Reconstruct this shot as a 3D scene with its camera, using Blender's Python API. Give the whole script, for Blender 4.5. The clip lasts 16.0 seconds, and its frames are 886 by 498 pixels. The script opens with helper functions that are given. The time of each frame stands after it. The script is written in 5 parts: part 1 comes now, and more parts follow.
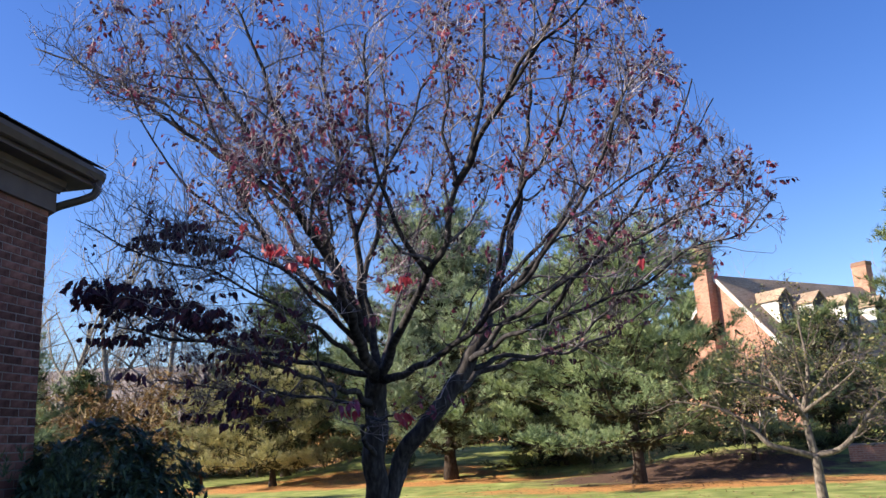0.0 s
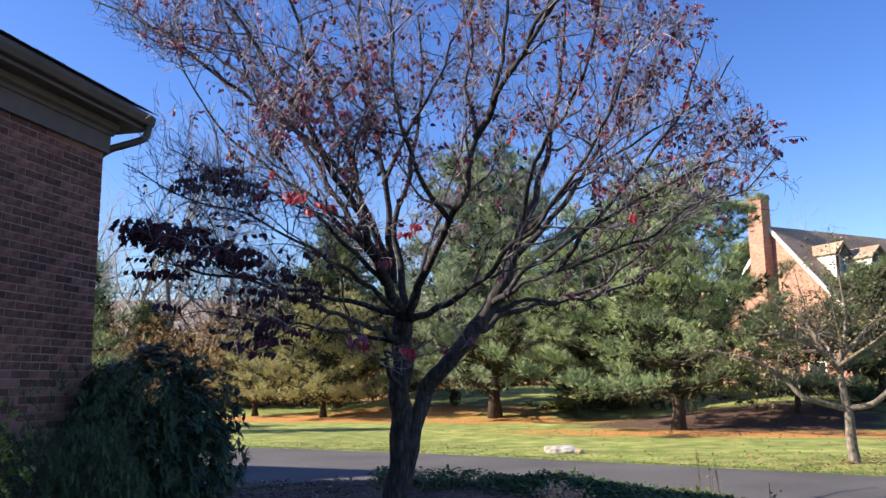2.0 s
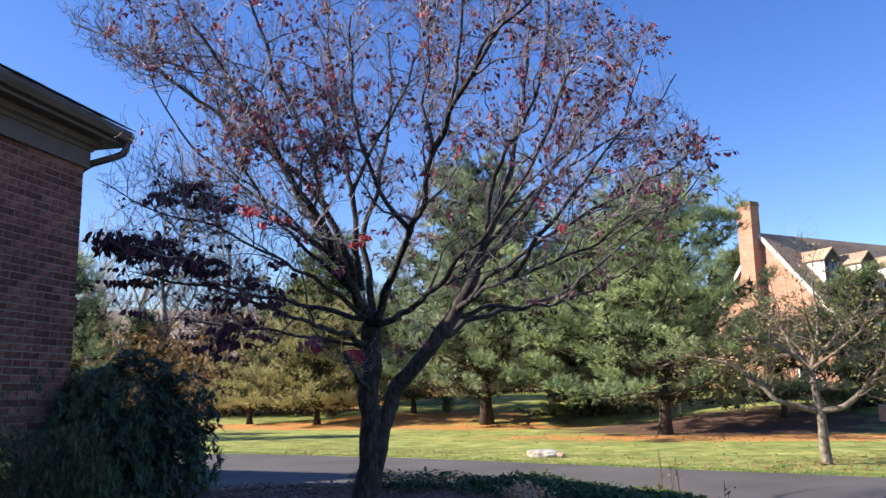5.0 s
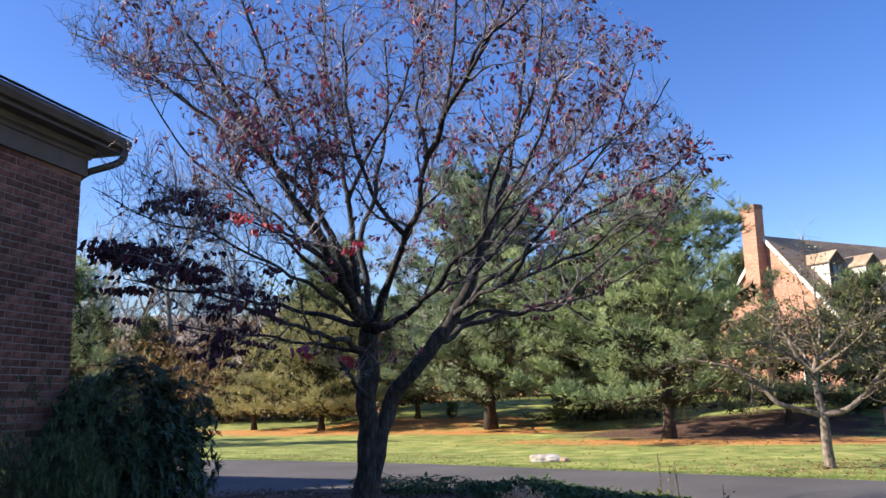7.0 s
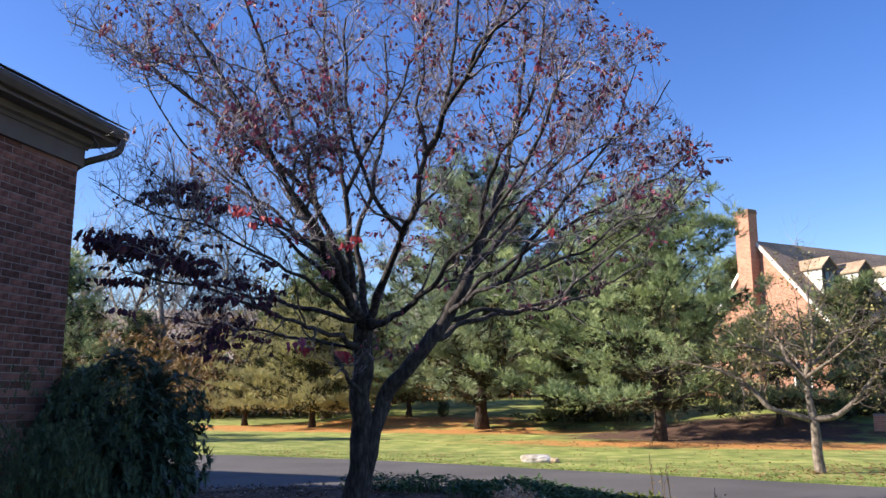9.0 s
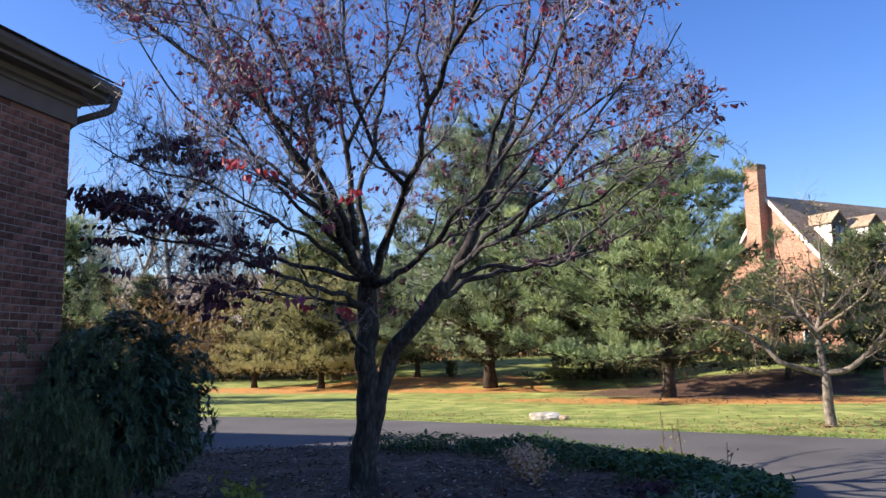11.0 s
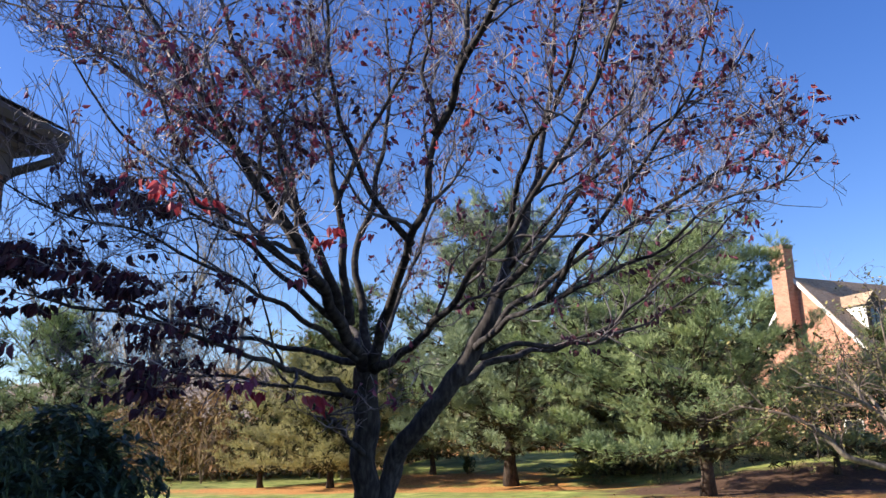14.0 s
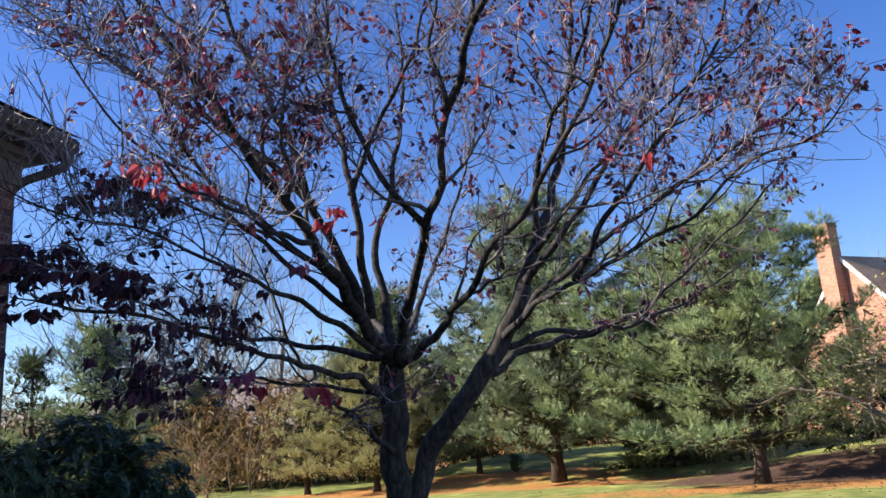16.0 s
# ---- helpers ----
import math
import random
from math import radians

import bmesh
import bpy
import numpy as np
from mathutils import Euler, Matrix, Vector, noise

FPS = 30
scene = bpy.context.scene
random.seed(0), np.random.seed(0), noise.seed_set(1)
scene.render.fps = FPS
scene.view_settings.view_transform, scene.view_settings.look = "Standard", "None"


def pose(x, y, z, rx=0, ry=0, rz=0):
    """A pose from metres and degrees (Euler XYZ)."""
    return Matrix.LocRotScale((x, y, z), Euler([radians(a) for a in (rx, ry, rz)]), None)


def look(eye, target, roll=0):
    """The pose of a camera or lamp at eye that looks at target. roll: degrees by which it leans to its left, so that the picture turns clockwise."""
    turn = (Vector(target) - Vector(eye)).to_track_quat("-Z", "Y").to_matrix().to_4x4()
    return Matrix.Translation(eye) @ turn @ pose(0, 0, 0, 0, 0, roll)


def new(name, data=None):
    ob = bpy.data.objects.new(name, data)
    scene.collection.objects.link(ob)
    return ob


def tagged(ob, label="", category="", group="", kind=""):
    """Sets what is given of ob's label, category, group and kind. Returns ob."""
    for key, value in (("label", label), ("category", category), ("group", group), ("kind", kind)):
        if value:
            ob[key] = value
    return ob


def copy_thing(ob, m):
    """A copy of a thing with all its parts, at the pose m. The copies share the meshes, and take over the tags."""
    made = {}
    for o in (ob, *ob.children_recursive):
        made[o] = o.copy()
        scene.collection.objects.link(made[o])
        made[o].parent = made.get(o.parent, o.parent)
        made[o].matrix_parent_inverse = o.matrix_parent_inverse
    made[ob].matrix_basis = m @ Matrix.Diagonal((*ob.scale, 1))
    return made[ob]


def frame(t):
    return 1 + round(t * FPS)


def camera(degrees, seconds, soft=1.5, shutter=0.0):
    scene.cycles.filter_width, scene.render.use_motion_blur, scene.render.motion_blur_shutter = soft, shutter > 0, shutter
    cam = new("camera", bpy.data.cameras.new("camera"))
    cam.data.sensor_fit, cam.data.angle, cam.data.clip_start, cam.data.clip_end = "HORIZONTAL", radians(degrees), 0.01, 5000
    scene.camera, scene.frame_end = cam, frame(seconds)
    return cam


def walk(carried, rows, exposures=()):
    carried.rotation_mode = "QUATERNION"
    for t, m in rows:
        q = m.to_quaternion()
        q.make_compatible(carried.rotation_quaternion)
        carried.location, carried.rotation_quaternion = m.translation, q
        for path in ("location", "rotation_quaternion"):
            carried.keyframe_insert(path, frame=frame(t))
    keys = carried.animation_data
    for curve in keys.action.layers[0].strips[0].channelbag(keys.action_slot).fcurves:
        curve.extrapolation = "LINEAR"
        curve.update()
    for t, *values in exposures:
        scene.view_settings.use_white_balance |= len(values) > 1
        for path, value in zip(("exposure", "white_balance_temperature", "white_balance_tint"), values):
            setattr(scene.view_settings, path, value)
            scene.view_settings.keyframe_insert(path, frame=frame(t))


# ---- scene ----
cam = camera(56.9, 16.0)
PATH = [
    (0, (0.4, 0.811, 1.527), (0.081, 2.731, 1.987), -3.0),
    (0.5, (0.476, 0.811, 1.499), (0.09, 2.732, 1.898), -2.4),
    (1, (0.54, 0.767, 1.475), (0.074, 2.684, 1.806), -1.9),
    (1.5, (0.634, 0.58, 1.459), (0.166, 2.497, 1.783), -1.1),
    (2, (0.763, 0.496, 1.478), (0.298, 2.414, 1.804), -0.6),
    (2.5, (1.002, 0.462, 1.4), (0.51, 2.385, 1.647), -0.4),
    (3, (1.115, 0.429, 1.404), (0.634, 2.363, 1.571), -1.2),
    (3.5, (1.109, 0.277, 1.425), (0.638, 2.208, 1.648), -1.3),
    (4, (1.118, 0.211, 1.416), (0.67, 2.139, 1.702), -1.0),
    (6.5, (1.267, 0.227, 1.419), (0.777, 2.132, 1.782), -1.1),
    (7, (1.269, 0.222, 1.421), (0.795, 2.132, 1.778), -1.2),
    (7.5, (1.258, 0.226, 1.404), (0.796, 2.14, 1.755), -0.5),
    (8, (1.23, 0.24, 1.413), (0.787, 2.158, 1.764), -0.0),
    (10.5, (1.247, 0.21, 1.387), (0.759, 2.115, 1.749), -0.51),
    (11, (1.201, 0.44, 1.383), (0.722, 2.364, 1.645), -0.99),
    (11.5, (1.262, 0.652, 1.407), (0.737, 2.562, 1.681), -0.9),
    (12, (1.136, 0.915, 1.437), (0.638, 2.820, 1.789), -0.77),
    (12.5, (1.028, 1.192, 1.455), (0.561, 3.095, 1.857), -0.84),
    (13, (1.02, 1.46, 1.42), (0.516, 3.342, 1.873), -1.4),
    (13.5, (0.894, 1.753, 1.47), (0.382, 3.628, 1.941), -1.1),
    (14, (0.82, 1.94, 1.455), (0.322, 3.817, 1.935), -1.6),
    (14.5, (0.874, 2.142, 1.5), (0.316, 3.999, 1.991), -1.4),
    (15, (0.89, 2.235, 1.5), (0.304, 4.081, 1.999), -1.8),
    (15.5, (0.86, 2.223, 1.48), (0.290, 4.078, 1.963), -2.5),
    (16, (0.855, 2.245, 1.41), (0.270, 4.095, 1.896), -4.1),
]
walk(cam, [(t, look(eye, target, roll)) for t, eye, target, roll in PATH],
     [(0, 1.28), (1, 1.32), (2, 1.38), (3, 1.52), (3.5, 1.57), (4, 1.52), (6.5, 1.34), (8, 1.34), (10.5, 1.36), (11.5, 1.38), (12.5, 1.38), (13.5, 1.28), (16, 1.28)])

# ---------------------------------------------------------------- light
SUN_EL, SUN_TO = 30.5, Vector((-0.945, -0.325))
world = bpy.data.worlds.new("world")
scene.world = world
world.use_nodes = True
wn = world.node_tree
sky = wn.nodes.new("ShaderNodeTexSky")
sky.sky_type, sky.sun_disc = "NISHITA", False
sky.sun_elevation, sky.sun_rotation = radians(SUN_EL), math.atan2(SUN_TO.x, SUN_TO.y)
sky.altitude, sky.air_density, sky.dust_density, sky.ozone_density = 200, 1.0, 0.5, 2.5
deep = wn.nodes.new("ShaderNodeHueSaturation")
deep.inputs["Saturation"].default_value, deep.inputs["Hue"].default_value = 1.29, 0.519
wn.links.new(sky.outputs[0], deep.inputs["Color"])
wn.links.new(deep.outputs[0], wn.nodes["Background"].inputs[0])
wn.nodes["Background"].inputs[1].default_value = 0.09
lamp = bpy.data.lights.new("sun", "SUN")
lamp.energy, lamp.angle, lamp.color = 4.8, radians(0.53), (1.0, 0.9, 0.76)
sun = new("sun", lamp)
el = radians(SUN_EL)
sun.matrix_world = look((0, 0, 0), (-SUN_TO.x * math.cos(el), -SUN_TO.y * math.cos(el), -math.sin(el)))


# ---------------------------------------------------------------- materials
def material(name, colours, scale=8.0, rough=0.85, bump=0.0, bump_scale=40.0, stain=0.0, stain_scale=0.7,
             piece=0.0, island=0.0, through_light=0.0, spec=0.3, stretch=(1, 1, 1), metal=0.0):
    """A surface of several colours mixed by fine grain and broad stains. piece: how far each object strays in
    brightness; island: how far loose pieces of a mesh stray, against broader patches; through_light: share of light that shines through."""
    m = bpy.data.materials.new(name)
    m.use_nodes = True
    nt = m.node_tree
    N, L = nt.nodes, nt.links
    b = N["Principled BSDF"]
    b.inputs["Roughness"].default_value = rough
    b.inputs["Metallic"].default_value = metal
    b.inputs["Specular IOR Level"].default_value = spec
    co = N.new("ShaderNodeTexCoord")
    mp = N.new("ShaderNodeMapping")
    mp.inputs["Scale"].default_value = stretch
    L.new(co.outputs["Object"], mp.inputs["Vector"])
    grain = N.new("ShaderNodeTexNoise")
    grain.inputs["Scale"].default_value = scale
    grain.inputs["Detail"].default_value = 6
    L.new(mp.outputs[0], grain.inputs["Vector"])
    ramp = N.new("ShaderNodeValToRGB")
    cr = ramp.color_ramp
    k = len(colours)
    for i, c in enumerate(colours):
        pos = 0.3 + 0.4 * i / max(1, k - 1) if not island else i / max(1, k - 1)
        e = cr.elements[i] if i < 2 else cr.elements.new(pos)
        e.position, e.color = pos, (*c, 1)
    if island:
        geo = N.new("ShaderNodeNewGeometry")
        mixf = N.new("ShaderNodeMath")
        mixf.operation = "MULTIPLY_ADD"
        mixf.inputs[1].default_value = 0.3 + 2.2 * (1 - island)
        L.new(grain.outputs["Fac"], mixf.inputs[0])
        sc = N.new("ShaderNodeMath")
        sc.operation = "MULTIPLY_ADD"
        sc.inputs[1].default_value, sc.inputs[2].default_value = float(island), 0.35 - 0.5 * island - 1.1 * (1 - island)
        L.new(geo.outputs["Random Per Island"], sc.inputs[0])
        L.new(sc.outputs[0], mixf.inputs[2])
        L.new(mixf.outputs[0], ramp.inputs[0])
    else:
        L.new(grain.outputs["Fac"], ramp.inputs[0])
    out = ramp.outputs[0]
    if stain:
        big = N.new("ShaderNodeTexNoise")
        big.inputs["Scale"].default_value, big.inputs["Detail"].default_value = stain_scale, 4
        L.new(co.outputs["Object"], big.inputs["Vector"])
        rng = N.new("ShaderNodeMapRange")
        rng.inputs["From Min"].default_value, rng.inputs["From Max"].default_value = 0.35, 0.65
        rng.inputs["To Min"].default_value, rng.inputs["To Max"].default_value = 1 - stain, 1 + stain * 0.6
        L.new(big.outputs["Fac"], rng.inputs["Value"])
        hsv = N.new("ShaderNodeHueSaturation")
        L.new(out, hsv.inputs["Color"])
        L.new(rng.outputs[0], hsv.inputs["Value"])
        out = hsv.outputs[0]
    if piece:
        info = N.new("ShaderNodeObjectInfo")
        rng2 = N.new("ShaderNodeMapRange")
        rng2.inputs["To Min"].default_value, rng2.inputs["To Max"].default_value = 1 - piece, 1 + piece
        L.new(info.outputs["Random"], rng2.inputs["Value"])
        hsv2 = N.new("ShaderNodeHueSaturation")
        L.new(out, hsv2.inputs["Color"])
        L.new(rng2.outputs[0], hsv2.inputs["Value"])
        out = hsv2.outputs[0]
    L.new(out, b.inputs["Base Color"])
    if bump:
        rel = N.new("ShaderNodeTexNoise")
        rel.inputs["Scale"].default_value, rel.inputs["Detail"].default_value = bump_scale, 5
        L.new(mp.outputs[0], rel.inputs["Vector"])
        bp = N.new("ShaderNodeBump")
        bp.inputs["Strength"].default_value, bp.inputs["Distance"].default_value = 0.6, bump
        L.new(rel.outputs["Fac"], bp.inputs["Height"])
        L.new(bp.outputs[0], b.inputs["Normal"])
    if through_light:
        tr = N.new("ShaderNodeBsdfTranslucent")
        L.new(out, tr.inputs["Color"])
        mx = N.new("ShaderNodeMixShader")
        mx.inputs[0].default_value = through_light
        L.new(b.outputs[0], mx.inputs[1])
        L.new(tr.outputs[0], mx.inputs[2])
        L.new(mx.outputs[0], N["Material Output"].inputs["Surface"])
    return m


M_BARK = material("dogwood_bark", [(0.016, 0.013, 0.012), (0.042, 0.036, 0.034), (0.085, 0.075, 0.07)], 30, 0.9, 0.012, 45, 0.3, 2.0, stretch=(1, 1, 0.35))
# same grey bark: limbs darkened for crown shade, branches and twigs paler for sun
M_LIMB = material("dogwood_limb", [(0.014, 0.012, 0.012), (0.038, 0.033, 0.033), (0.085, 0.076, 0.076)], 20, 0.9, 0.008, 45, 0.35, 1.5)
M_BRANCH = material("dogwood_branch", [(0.03, 0.025, 0.026), (0.085, 0.074, 0.076), (0.19, 0.172, 0.174)], 12, 0.85, 0.004, 40, 0.3, 2.0)
M_TWIG = material("dogwood_twig", [(0.05, 0.037, 0.045), (0.14, 0.112, 0.125), (0.42, 0.37, 0.39)], 5, 0.6, stain=0.4, stain_scale=1.5)
M_RED = material("red_leaf", [(0.06, 0.017, 0.036), (0.135, 0.03, 0.062), (0.25, 0.042, 0.088), (0.22, 0.065, 0.1), (0.4, 0.135, 0.18)], 25, 0.5, island=1.0, through_light=0.28)
M_DARKTWIG = material("crabapple_twig", [(0.035, 0.026, 0.023), (0.08, 0.062, 0.053), (0.19, 0.155, 0.135)], 6, 0.85)
M_SCARLET = material("scarlet_leaf", [(0.28, 0.028, 0.043), (0.37, 0.045, 0.065), (0.43, 0.12, 0.13)], 25, 0.5, island=1.0, through_light=0.4)
M_PURPLE = material("purple_leaf", [(0.03, 0.016, 0.028), (0.066, 0.025, 0.041), (0.125, 0.035, 0.05)], 25, 0.5, island=1.0, through_light=0.25)
M_NEEDLE = material("pine_needle", [(0.042, 0.07, 0.043), (0.138, 0.195, 0.098), (0.30, 0.37, 0.172), (0.48, 0.53, 0.25)], 0.9, 0.55, island=0.35, through_light=0.07, spec=0.35)
M_NEEDLE_Y = material("yellowing_needle", [(0.10, 0.11, 0.055), (0.27, 0.26, 0.125), (0.45, 0.42, 0.19), (0.56, 0.52, 0.27)], 0.9, 0.55, island=0.35, through_light=0.07, spec=0.35)
M_NEEDLE_B = material("bluish_needle", [(0.05, 0.074, 0.054), (0.152, 0.2, 0.125), (0.31, 0.37, 0.215), (0.47, 0.51, 0.31)], 0.9, 0.55, island=0.35, through_light=0.07, spec=0.35)
M_NEEDLE_D = material("dark_needle", [(0.025, 0.045, 0.024), (0.075, 0.11, 0.046), (0.155, 0.195, 0.078), (0.24, 0.265, 0.115)], 0.9, 0.55, island=0.35, through_light=0.07, spec=0.35)
# old brown needles with the crown's inner shade put into the colour
M_NEEDLE_OLD_SHADE = material("old_shaded_needle", [(0.024, 0.028, 0.017), (0.055, 0.056, 0.031), (0.11, 0.09, 0.048)], 0.9, 0.8, island=0.5, spec=0.1)
M_PBARK = material("pine_bark", [(0.028, 0.021, 0.017), (0.062, 0.046, 0.037), (0.11, 0.08, 0.06)], 14, 0.95, 0.03, 14, 0.3, 1.0, stretch=(1, 1, 0.4))
M_GREYBARK = material("grey_bark", [(0.13, 0.11, 0.09), (0.26, 0.23, 0.19), (0.36, 0.32, 0.27)], 12, 0.9, 0.01, 25, 0.2, 1.0)
M_PALEBARK = material("crabapple_bark", [(0.07, 0.055, 0.045), (0.16, 0.13, 0.105), (0.27, 0.225, 0.18)], 18, 0.9, 0.01, 30, 0.2, 2.0, stretch=(1, 1, 0.5))
M_BRUSH = material("brush_twig", [(0.15, 0.10, 0.075), (0.27, 0.19, 0.135), (0.38, 0.27, 0.2)], 2, 0.9, stain=0.3, stain_scale=0.4)
M_DRYLEAF = material("dry_leaf", [(0.19, 0.11, 0.05), (0.30, 0.19, 0.09), (0.36, 0.27, 0.13)], 10, 0.8, island=1.0, through_light=0.2)
M_YGLEAF = material("yellow_green_leaf", [(0.13, 0.16, 0.03), (0.24, 0.27, 0.05), (0.34, 0.33, 0.08)], 10, 0.6, island=1.0, through_light=0.35)
M_OLIVE = material("olive_leaf", [(0.07, 0.06, 0.025), (0.11, 0.105, 0.03), (0.18, 0.18, 0.05), (0.30, 0.24, 0.08)], 10, 0.6, island=1.0, through_light=0.3)
M_CRAB = material("crabapple_leaf", [(0.035, 0.035, 0.017), (0.085, 0.08, 0.03), (0.16, 0.15, 0.055), (0.38, 0.33, 0.13)], 10, 0.4, island=1.0, through_light=0.2)
M_RHODO = material("rhododendron_leaf", [(0.032, 0.064, 0.042), (0.065, 0.112, 0.07), (0.11, 0.16, 0.098)], 12, 0.45, island=1.0, through_light=0.12, spec=0.35)
M_YEW = material("yew_needle", [(0.04, 0.068, 0.036), (0.085, 0.125, 0.06), (0.15, 0.185, 0.085)], 3, 0.5, island=0.6, through_light=0.12)
M_HOLLY = material("broadleaf_evergreen_leaf", [(0.02, 0.04, 0.014), (0.045, 0.075, 0.025), (0.08, 0.11, 0.035)], 12, 0.45, island=1.0, through_light=0.12)
M_COVER = material("ground_cover_leaf", [(0.03, 0.066, 0.022), (0.065, 0.125, 0.04), (0.125, 0.19, 0.055)], 12, 0.5, island=1.0, through_light=0.25)
M_SILVER = material("silver_leaf", [(0.10, 0.125, 0.105), (0.18, 0.215, 0.185), (0.26, 0.3, 0.26)], 12, 0.8, island=1.0, through_light=0.15)
M_BOX = material("pale_boxwood_leaf", [(0.20, 0.25, 0.05), (0.34, 0.38, 0.09), (0.48, 0.48, 0.16)], 10, 0.55, island=1.0, through_light=0.35)
M_STEM = material("plant_stem", [(0.10, 0.08, 0.05), (0.2, 0.15, 0.09)], 12, 0.85)
M_MULCH = material("mulch", [(0.04, 0.024, 0.015), (0.095, 0.06, 0.038), (0.165, 0.11, 0.074)], 16, 0.95, 0.05, 30, 0.5, 1.6)
M_LITTER = material("leaf_litter", [(0.05, 0.03, 0.022), (0.15, 0.08, 0.05), (0.3, 0.2, 0.13), (0.5, 0.42, 0.34)], 12, 0.9, island=1.0)
M_FLOWER = material("dried_flower", [(0.32, 0.18, 0.10), (0.52, 0.34, 0.21), (0.64, 0.48, 0.35)], 12, 0.85, island=1.0, through_light=0.2)
M_CHIP = material("mulch_chip", [(0.045, 0.027, 0.017), (0.12, 0.075, 0.047), (0.28, 0.2, 0.14)], 12, 0.95, island=1.0)
M_ASPHALT = material("asphalt", [(0.068, 0.062, 0.06), (0.095, 0.088, 0.086), (0.128, 0.12, 0.118)], 60, 0.8, 0.004, 180, 0.2, 0.5)
M_BLADE = material("grass_blade", [(0.06, 0.11, 0.02), (0.11, 0.18, 0.03), (0.2, 0.24, 0.06)], 4, 0.6, island=1.0, through_light=0.3)
M_BRICK = material("red_brick", [(0.13, 0.058, 0.048), (0.235, 0.11, 0.088), (0.31, 0.155, 0.128)], 14, 0.9, 0.004, 60, 0.3, 3.0, piece=0.45)
M_BRICK_REST = material("red_brick_joined", [(0.12, 0.052, 0.043), (0.22, 0.10, 0.08), (0.29, 0.145, 0.118), (0.34, 0.18, 0.15)], 14, 0.9, 0.004, 60, 0.3, 3.0, island=1.0)
M_MORTAR = material("mortar", [(0.24, 0.2, 0.185), (0.34, 0.295, 0.275)], 40, 0.95, 0.003, 90, 0.25, 2.0)
M_TRIM = material("taupe_trim_paint", [(0.125, 0.105, 0.1), (0.16, 0.138, 0.13)], 6, 0.6, 0.001, 30, 0.15, 1.0)
M_GUTTER = material("brown_gutter_paint", [(0.085, 0.072, 0.062), (0.115, 0.098, 0.085)], 8, 0.5, stain=0.15, stain_scale=2.0, spec=0.4)
M_SHINGLE = material("dark_shingle", [(0.035, 0.033, 0.034), (0.07, 0.065, 0.062), (0.10, 0.09, 0.085)], 40, 0.95, 0.004, 90, 0.3, 1.5)
M_ROOF = material("brown_shingle", [(0.24, 0.165, 0.11), (0.35, 0.25, 0.175), (0.43, 0.325, 0.24)], 6, 0.95, 0.01, 20, 0.25, 0.6, stretch=(1, 1, 3))
# dormer fronts turned from the sun: their shade is in this colour
M_DORMERSHADE = material("shaded_dormer_front", [(0.06, 0.05, 0.045), (0.11, 0.09, 0.08)], 10, 0.9, 0.004, 40, 0.2, 2.0)
M_WHITE = material("white_paint", [(0.7, 0.69, 0.66), (0.8, 0.79, 0.77)], 3, 0.55, stain=0.08, stain_scale=1.0)
M_DARKGLASS = material("window_glass", [(0.02, 0.025, 0.03), (0.03, 0.035, 0.04)], 1, 0.06, spec=0.6)
M_STONE = material("pale_stone", [(0.22, 0.18, 0.14), (0.42, 0.38, 0.33), (0.52, 0.49, 0.45)], 5, 0.85, 0.02, 12, 0.25, 3.0)
M_TAN = material("tan_stone_patch", [(0.3, 0.22, 0.14), (0.42, 0.33, 0.24)], 12, 0.9, 0.01, 20)
M_TIMBER = material("grey_timber", [(0.10, 0.085, 0.07), (0.2, 0.17, 0.14)], 8, 0.9, 0.006, 30, 0.2, 1.5, stretch=(0.3, 4, 4))
M_FARWOOD = material("hazed_far_woods", [(0.16, 0.13, 0.125), (0.25, 0.205, 0.19), (0.30, 0.255, 0.235)], 0.8, 0.95, stain=0.25, stain_scale=0.08)


